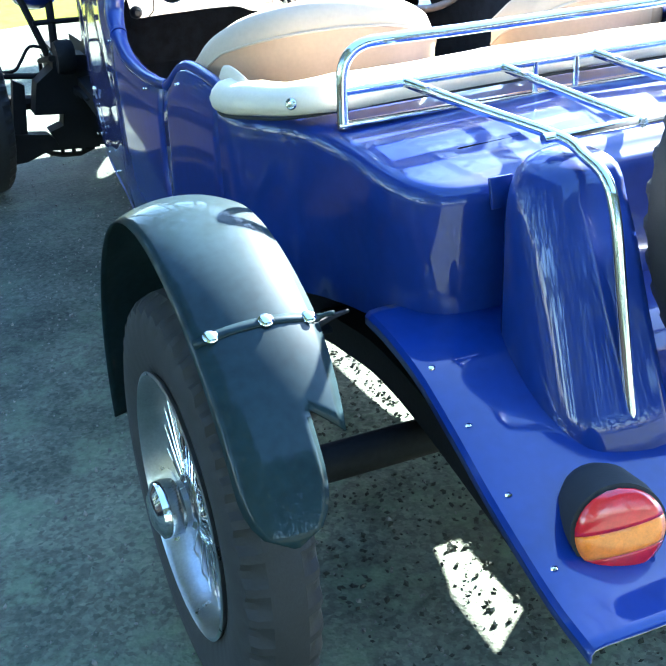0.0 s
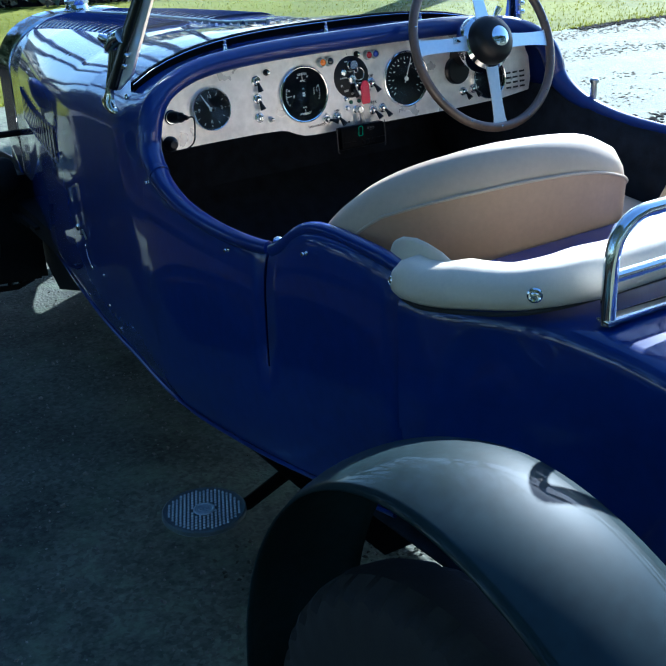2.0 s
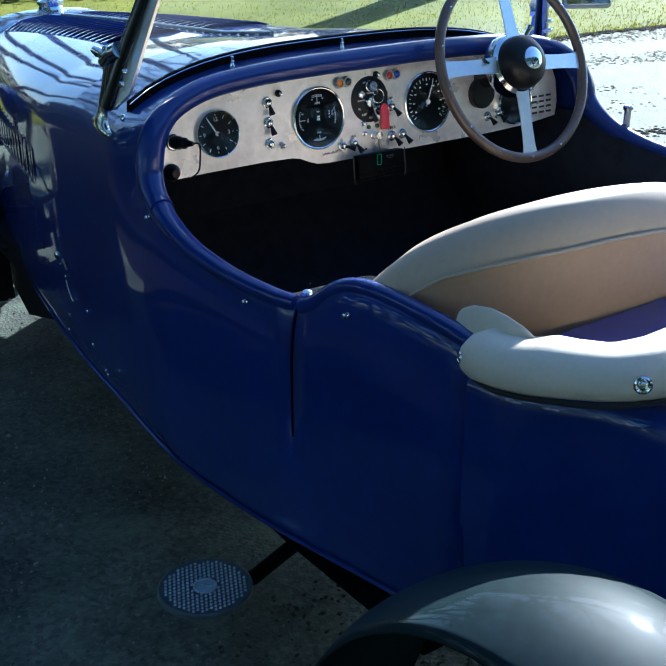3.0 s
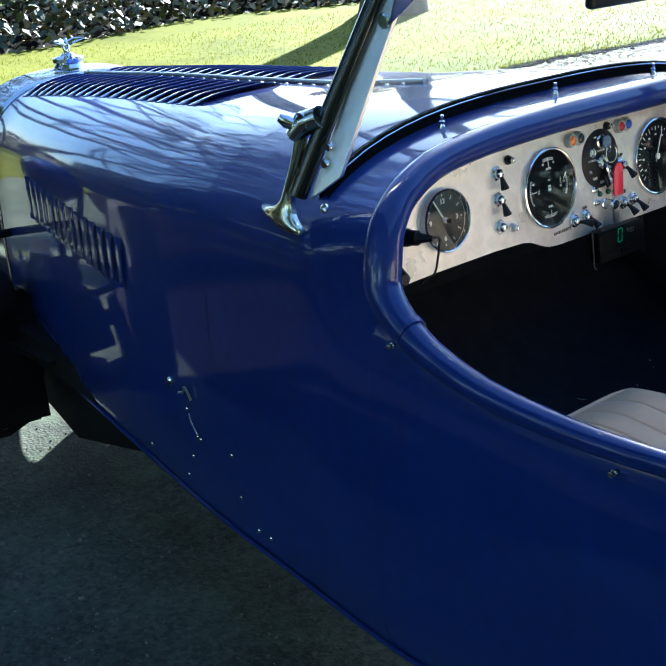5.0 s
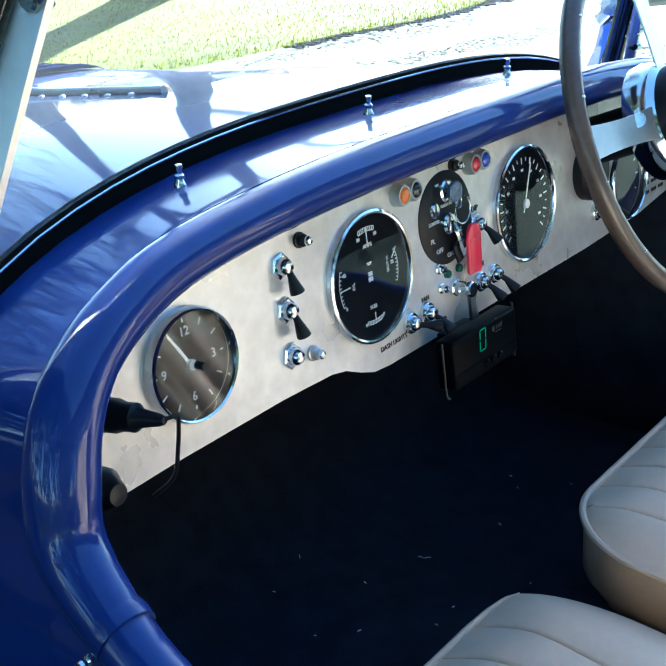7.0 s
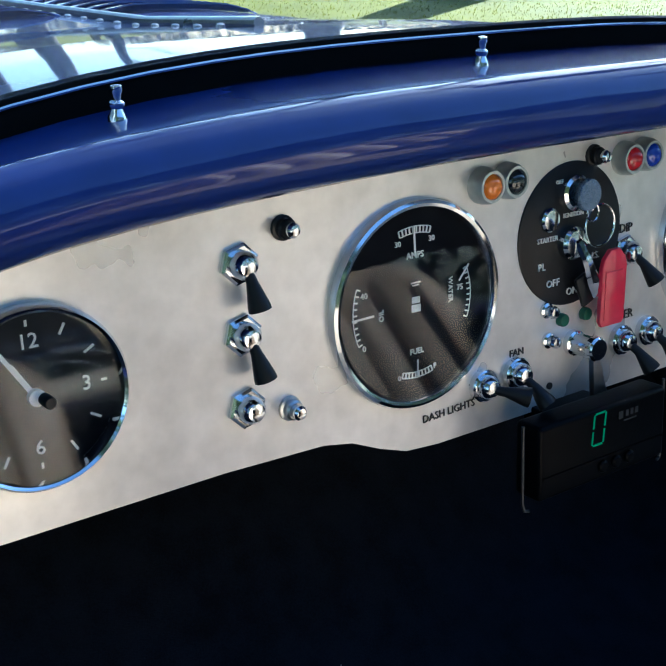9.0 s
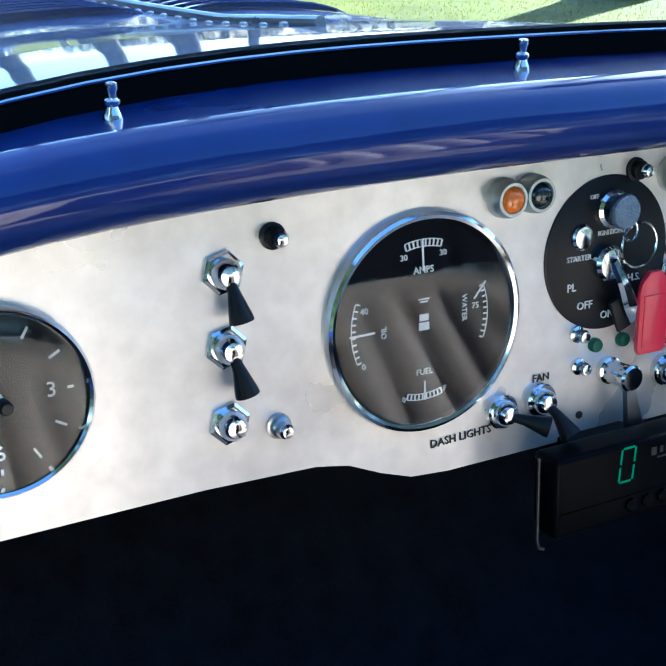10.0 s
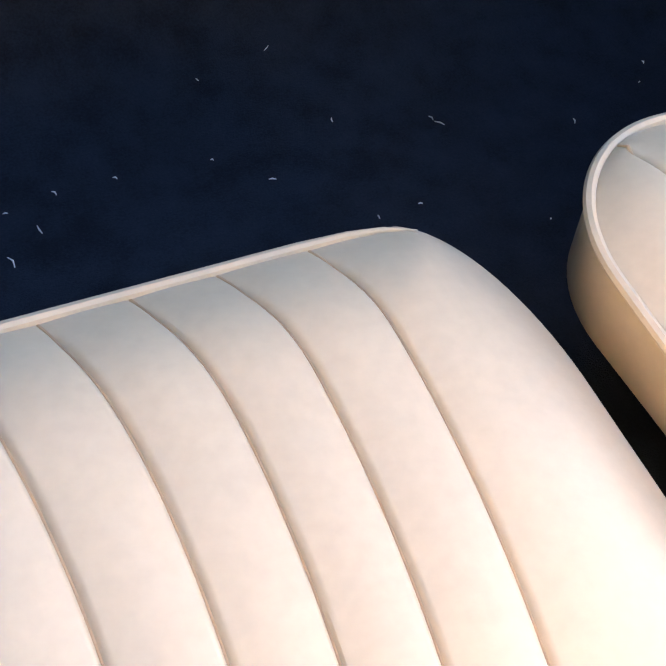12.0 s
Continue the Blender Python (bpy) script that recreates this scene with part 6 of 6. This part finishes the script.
# ---- steering wheel ----
steer = thing("steering_wheel", "four-spoke steering wheel with dark brown rim and silver spokes", "steering wheel")
WM = Matrix.Translation((0.325, -0.09, 1.088)) @ pose(0, 0, 0, 90 - 23, 0, 0)
bm = bmesh.new()
R0 = 0.197
add_tube(bm, [WM @ Vector((R0 * math.cos(a), R0 * math.sin(a), 0)) for a in np.linspace(0, 2 * math.pi, 73)], 0.0108, 14, caps=False)
bmesh.ops.remove_doubles(bm, verts=bm.verts, dist=0.0005)
rim = part("rim", bm, WOOD, steer, "dark brown grip rim with pale pins")
bm = bmesh.new()
add_lathe(bm, [(0.0022, 0), (0.0018, 0.0012), (0, 0.0016)], seg=10)
pin = part("rim_pin", bm, CHROME, rim)
for k in range(14):
    a = 2 * math.pi * (k + 0.35) / 14
    o = pin if k == 0 else pin.copy()
    if k:
        scene.collection.objects.link(o)
    o.matrix_local = WM @ Matrix.Translation((R0 * math.cos(a), R0 * math.sin(a), 0.0103))
for k in range(4):
    a = math.pi / 2 * k - radians(3)
    bm = bmesh.new()
    rows = []
    for r in np.linspace(0.04, R0 - 0.002, 10):
        w = 0.019 - 0.004 * math.sin((r - 0.04) / 0.165 * math.pi) + (0.012 * max(0, (r - 0.185) / 0.02))
        hgt = 0.012 - 0.012 * (r - 0.04) / 0.165
        c, s = math.cos(a), math.sin(a)
        rows.append([WM @ Vector((r * c - t * w * s, r * s + t * w * c, hgt + d)) for t, d in ((-1, 0.0012), (1, 0.0012), (1, -0.0012), (-1, -0.0012))])
    add_grid(bm, rows, close=True)
    part("spoke", bm, POLISHED, steer, "flat silver spoke", angle=30)
bm = bmesh.new()
add_lathe(bm, [(0.066, -0.02), (0.068, -0.006), (0.064, 0.008), (0.056, 0.014)], WM, 40)
part("hub_ring", bm, CHROME, steer)
bm = bmesh.new()
add_lathe(bm, [(0.056, 0.008), (0.056, 0.026), (0.052, 0.04), (0.042, 0.052), (0.028, 0.058), (0, 0.06)], WM, 40)
boss = part("boss", bm, BLACK, steer, "domed black centre boss")
bm = bmesh.new()
add_lathe(bm, [(0.024, 0.057), (0.023, 0.061), (0.014, 0.0645), (0, 0.0655)], WM, 32)
part("badge", bm, CHROME, boss, "plain round silver badge")
bm = bmesh.new()
add_tube(bm, [WM @ Vector((0, 0, -0.005)), WM @ Vector((0, 0, -0.3))], 0.028, 16)
part("column", bm, BLACK, steer)
for a, l in ((0.9, 0.075), (3.0, 0.07)):
    bm = bmesh.new()
    add_tube(bm, [WM @ Vector((0.07 * math.cos(a), 0.07 * math.sin(a), 0.004)), WM @ Vector((0.095 * math.cos(a), 0.095 * math.sin(a), 0.012))], [0.004, 0.008], 10)
    part("control_lever", bm, CHROME, steer)

# ---- seats ----
def cushion(name_parent, x0, x1, y_front, y_back, z0, corner, seams, tuck=0.03):
    """A pleated seat cushion: rounded plan, puffed top, grooves along its length."""
    def seam_x(s, y):
        """The seams swing inwards behind the front edge and back again."""
        far = min(max((x1 - 0.08 - s) / 0.2, 0), 1.5)
        peak = 0.075 + 0.085 * far ** 1.6
        fy = y_front - y
        return s - min(2.3, 0.02 / peak ** 2) * (peak - fy) ** 2 if fy < peak else s - min(0.6 * (fy - peak) ** 2, 0.022)

    def warp(u, y):
        return float(np.interp(u, [x0, *seams, x1], [x0] + [seam_x(s, y) for s in seams] + [x1]))

    def sides(fy):
        """The plan's two edges, with a tight and a long rounded corner."""
        deep = corner * 1.55
        lo = x0 + corner - math.sqrt(max(corner ** 2 - (corner - fy) ** 2, 0)) if fy < corner else x0
        hi = x1 - 0.7 * (corner - corner * math.sqrt(max(1 - ((deep - fy) / deep) ** 2, 0))) if fy < deep else x1
        return lo, hi

    def height(x, y):
        fy = y_front - y
        edge = 0.075
        h = z0 - 0.04 * (fy / 0.5)
        lo, hi = sides(fy)
        fx = min(x - lo, hi - x)
        d = max(min(fx, fy), 0)
        h -= 0.022 * (1 - min(d / edge, 1)) ** 2.0
        g = min(abs(x - seam_x(s, y)) for s in seams)
        fade = min(max((fy + 0.004) / 0.03, 0.25), 1)
        h += fade * (0.003 * min(g / 0.002, 1) + 0.0036 * math.sin(min(g / 0.024, 1) * math.pi / 2) - 0.0066) * (1 if fx > 0.02 else 0)
        return h, d
    b = bmesh.new()
    us = sorted({round(x0 + (x1 - x0) * k / 90, 5) for k in range(91)} | {round(s + d, 5) for s in seams for d in (-0.005, -0.0024, -0.001, 0, 0.001, 0.0024, 0.005)})
    us = [u for u in us if x0 <= u <= x1]
    ys = [y_front - (y_front - y_back) * (k / 48) ** 1.35 for k in range(49)]
    rows = []
    for y in ys:
        fy = y_front - y
        lo, hi = sides(fy)
        row = [(lo + tuck, y - tuck * max(1 - fy / 0.05, 0), z0 - 0.115), (lo + tuck * 0.2, y, z0 - 0.085)]
        for u in us:
            x = min(max(warp(u, y), lo), hi)
            row.append((x, y, height(x, y)[0]))
        row += [(hi - tuck * 0.2, y, z0 - 0.085), (hi - tuck, y - tuck * max(1 - fy / 0.05, 0), z0 - 0.115)]
        rows.append(row)
    add_grid(b, rows)
    fr = rows[0]
    add_grid(b, [fr, [(p[0], p[1] + 0.0008, min(p[2], z0 - 0.085)) for p in fr], [(p[0], p[1] - tuck, z0 - 0.115) for p in fr]])
    bmesh.ops.remove_doubles(b, verts=b.verts, dist=0.0004)
    c = part("cushion", b, LEATHER, name_parent, "pleated cream leather cushion", angle=60)
    for sx in seams:
        b = bmesh.new()
        pts = [(seam_x(sx, y), y, height(seam_x(sx, y), y)[0] + 0.0004) for y in ys[1:-2] if min(seam_x(sx, y) - x0, x1 - seam_x(sx, y)) > 0.02 + max(corner * 0.5 - (y_front - y), 0)]
        add_tube(b, pts, 0.0009, 6)
        part("seam", b, LEATHER_BACK, c)
    b = bmesh.new()
    line = []
    for k in range(30):
        a = math.pi / 2 * k / 29
        line.append((x0 + corner - corner * math.cos(a), y_front - corner + corner * math.sin(a)))
    pts = [(x0, y_back + 0.02 + (y_front - corner - y_back - 0.02) * k / 10) for k in range(10)] + line
    pts += [(x1 - 1.3 * corner, y_front), (x1 - 0.95 * corner, y_front - 0.002), (x1 - 0.7 * corner, y_front - 0.006), (x1 - 0.5 * corner, y_front - 0.014)]
    add_tube(b, [(x, y + 0.001, height(min(max(x, x0), x1), y)[0] + 0.001) for x, y in pts], [0.0038] * (len(pts) - 4) + [0.0034, 0.0026, 0.0016, 0.0006], 8)
    part("piping", b, LEATHER, c)
    return c


def backrest(owner, left, top_shift=0.0):
    """A bucket backrest that wraps forwards on its outer side."""
    plan = smooth_line([(-0.487, -0.60, 0.88), (-0.487, -0.675, 0.955), (-0.475, -0.745, 1.03), (-0.438, -0.808, 1.076), (-0.36, -0.862, 1.104), (-0.26, -0.882, 1.11), (-0.16, -0.885, 1.099), (-0.085, -0.872, 1.066), (-0.045, -0.845, 1.02)], 9)
    if not left:
        for p in plan:
            p.y -= 0.55 * max(p.y + 0.82, 0)
    rows, seam = [], []
    n = len(plan)
    for i, p in enumerate(plan):
        t = plan[min(i + 1, n - 1)] - plan[max(i - 1, 0)]
        out = Vector((-t.y, t.x, 0)).normalized()
        if out.y > 0 and i > n // 2 or (out.x > 0 and i <= n // 2):
            out = -out
        th = 0.052 * min(1, 0.25 + 2.2 * min(i, n - 1 - i) / n * 2)
        top = p.z + top_shift
        row = []
        for f, z in ((-1, 0.62), (-1.15, 0.74), (-1.2, 0.86), (-1.05, top - 0.07), (-0.85, top - 0.028), (-0.45, top - 0.007), (0, top), (0.45, top - 0.006), (0.85, top - 0.03), (1.0, top - 0.052 - 0.09 * max(0, 1 - i / 25)), (0.95, 0.85), (0.8, 0.62)):
            q = Vector((p.x, p.y, 0)) + out * th * (f - (0.34 * abs(math.sin(i * 0.449)) ** 0.5 - 0.2 if f < -1 else 0))
            lean = (z - 0.62) * 0.06
            if f <= -0.85:                            # the squab's face slopes back from its foot
                lean -= 0.62 * max(1.02 - z, 0) * math.sin(math.pi * i / (n - 1)) ** 0.6
            row.append(Vector((q.x, q.y - lean + 0.02, min(z, top))))
        seam.append(row[9] + out * 0.003)
        rows.append(row if left else [mirror(v) for v in row])
    b = bmesh.new()
    vs = add_grid(b, rows, close=True)
    for row in (vs[0], vs[-1]):
        b.faces.new(row)
    k = part("backrest", b, LEATHER, owner, "cream leather bucket backrest", angle=60)
    b = bmesh.new()
    grid = []
    for i, row in enumerate(rows):
        mid = sum(row, Vector()) / len(row)
        grid.append([v + Vector((v.x - mid.x, v.y - mid.y, 0)).normalized() * 0.0025 for v in row[9:12]])
    add_grid(b, grid)
    part("back_panel", b, LEATHER_BACK, k, "tan leather panel below the piping")
    b = bmesh.new()
    add_tube(b, [v if left else mirror(v) for v in seam], 0.0026, 8)
    part("piping", b, LEATHER, k)
    return k


passenger = thing("passenger_seat", "cream leather bucket seat with pleated cushion on the passenger side", "seat", "car seats")
cushion(passenger, -0.497, -0.053, -0.143, -0.66, 0.742, 0.085, [-0.438, -0.389, -0.34, -0.2905, -0.2425, -0.196, -0.146])
backrest(passenger, True)
driver = thing("driver_seat", "cream leather bucket seat with pleated cushion behind the steering wheel", "seat", "car seats")
cushion(driver, -0.024, 0.55, -0.148, -0.65, 0.775, 0.095, [0.05, 0.1, 0.15, 0.2, 0.25, 0.3, 0.35, 0.4, 0.45])
backrest(driver, False, -0.005)
for o, x in ((passenger, -0.27), (driver, 0.28)):
    bm = bmesh.new()
    add_box(bm, (0.36, 0.44, 0.15), pose(x, -0.43, 0.565), 0.01)
    part("seat_base", bm, CARPET, o)

# ---- padded hood cover round the back of the cockpit ----
tonneau = thing("hood_cover", "folded cream cloth hood cover along the rear of the cockpit", "hood cover")
halfp = [(-0.522, -0.937, 0.968), (-0.53, -0.962, 0.969), (-0.53, -1.0, 0.97), (-0.512, -1.055, 0.977), (-0.47, -1.11, 0.982), (-0.4, -1.14, 0.988), (-0.28, -1.152, 0.994), (-0.1, -1.157, 0.998), (CX, -1.158, 1.0)]
half_line = smooth_line(halfp, 5)
path = half_line + [mirror(p) for p in reversed(half_line[:-1])]
bm = bmesh.new()
rows = []
n = len(path)
for i, p in enumerate(path):
    t = path[min(i + 1, n - 1)] - path[max(i - 1, 0)]
    t.z = 0
    out = Vector((t.y, -t.x, 0)).normalized()
    if (p - Vector((CX, -0.7, p.z))).dot(out) < 0:
        out = -out
    puff = 1 + 0.07 * math.sin(i * 0.55) * (0.4 + 0.6 * abs(p.x - CX)) + 0.06 * noise.noise((i * 0.4, 3, 1))
    low = 1.0 + 0.12 * math.sin(i * 0.21 + 1)
    prof = ((-0.06, -0.008), (-0.055, 0.014), (-0.035, 0.026), (-0.008, 0.03), (0.014, 0.025), (0.028, 0.01), (0.033, -0.006), (0.03, -0.019), (0.022, -0.027), (0.012, -0.027), (-0.05, -0.022))
    k = min(i, n - 1 - i)
    thin = (0.18, 0.5, 0.74, 0.88, 0.96, 1)[min(k, 5)]
    rows.append([p + out * (0.02 + (a * puff - 0.02) * thin) + Vector((0, 0, -0.008 + (b * (puff if b > 0 else low) + 0.008) * thin)) for a, b in prof])
vs = add_grid(bm, rows, close=True)
for row in (vs[0], vs[-1]):
    bm.faces.new(row)
part("cover", bm, HIDE, tonneau, angle=60)
for left in (True, False):
    f = (lambda q: Vector(q)) if left else mirror
    bm = bmesh.new()
    rows = []
    for y, top in ((-0.893, 0.994), (-0.9, 1.002), (-0.92, 1.013), (-0.945, 1.018), (-0.97, 1.016), (-0.995, 1.008), (-1.025, 0.99)):
        rows.append([f((-0.528 + 0.012 * u ** 2 + 0.25 * max(-0.96 - y, 0), y, 0.945 + (top - 0.945) * u)) for u in (0, 0.25, 0.5, 0.75, 0.92, 1)])
    add_grid(bm, rows)
    part("flap", bm, HIDE, tonneau, solid=0.004)
    for q, r in (((-0.556, -0.946, 0.963), 0.008), ((-0.474, -1.146, 0.984), 0.0105)):
        bm = bmesh.new()
        m = Matrix.Translation(f(q)) @ (Vector((-1 if left else 1, -1.2 if q[1] < -1 else -0.1, 0.1))).to_track_quat('Z', 'Y').to_matrix().to_4x4()
        add_lathe(bm, [(r, -0.004), (r, 0.001), (r * 0.8, 0.003), (r * 0.55, 0.002), (r * 0.4, 0.005), (0, 0.006)], m, 20)
        part("press_stud", bm, CHROME, tonneau, "round chrome press stud")
bm = bmesh.new()
add_tube(bm, [p + Vector((0, 0, 0.0)) + (p - Vector((CX, -0.7, p.z))).normalized() * 0.026 + Vector((0, 0, -0.027)) for p in path], 0.0035, 6)
part("hem", bm, RUBBER, tonneau)

# ---- chrome luggage rack ----
rack = thing("luggage_rack", "chrome tube luggage rack on the rear deck", "luggage rack")
RX0, RX1, RY = -0.402, 2 * CX + 0.402, -1.206
bm = bmesh.new()
hoop = [(RX0, RY, 0.945), (RX0, RY, 1.0), (RX0 + 0.002, RY, 1.04), (RX0 + 0.014, RY, 1.068), (RX0 + 0.042, RY, 1.085), (RX0 + 0.09, RY, 1.088), (CX - 0.2, RY, 1.086), (CX, RY, 1.086)]
hoop = smooth_line(hoop + [mirror(p) for p in reversed(hoop[:-1])], 4)
add_tube(bm, hoop, 0.0105, 14)
part("top_rail", bm, CHROME, rack)
bm = bmesh.new()
add_tube(bm, [(RX0, RY, 1.008), (RX1, RY, 1.008)], 0.0085, 12)
part("cross_rail", bm, CHROME, rack)
bm = bmesh.new()
add_box(bm, (RX1 - RX0 + 0.02, 0.022, 0.006), pose(CX, RY, 0.95), 0.001)
part("base_strip", bm, CHROME, rack)
for x in (-0.01, 0.08):
    bm = bmesh.new()
    add_tube(bm, [(x, RY - 0.004, 0.95), (x, RY - 0.004, 1.008)], 0.006, 10)
    part("post", bm, CHROME, rack)
for k in range(4):
    x = -0.279 + 0.2 * k
    xb = -0.202 + 0.158 * k
    bm = bmesh.new()
    if k in (0, 3):
        xr = -0.13 if k == 0 else 0.2
        pts = [(x, RY, 1.008), (x + (xb - x) * 0.5, -1.4, 0.999), (xb, -1.58, 0.99), (xb, -1.64, 0.978), (xb, -1.69, 0.962), (xb, -1.72, 0.915), (xb, -1.75, 0.79), (xb, -1.785, 0.64), (xb, -1.82, 0.52)]
        add_tube(bm, smooth_line(pts, 4), 0.0095, 12)
    else:
        add_tube(bm, [(x, RY, 1.008), (x + 0.03, -1.58, 0.99)], 0.0085, 12)
    part("slat", bm, CHROME, rack)
bm = bmesh.new()
add_tube(bm, [(-0.23, -1.57, 0.99), (0.3, -1.57, 0.99)], 0.0085, 12)
part("rear_rail", bm, CHROME, rack)
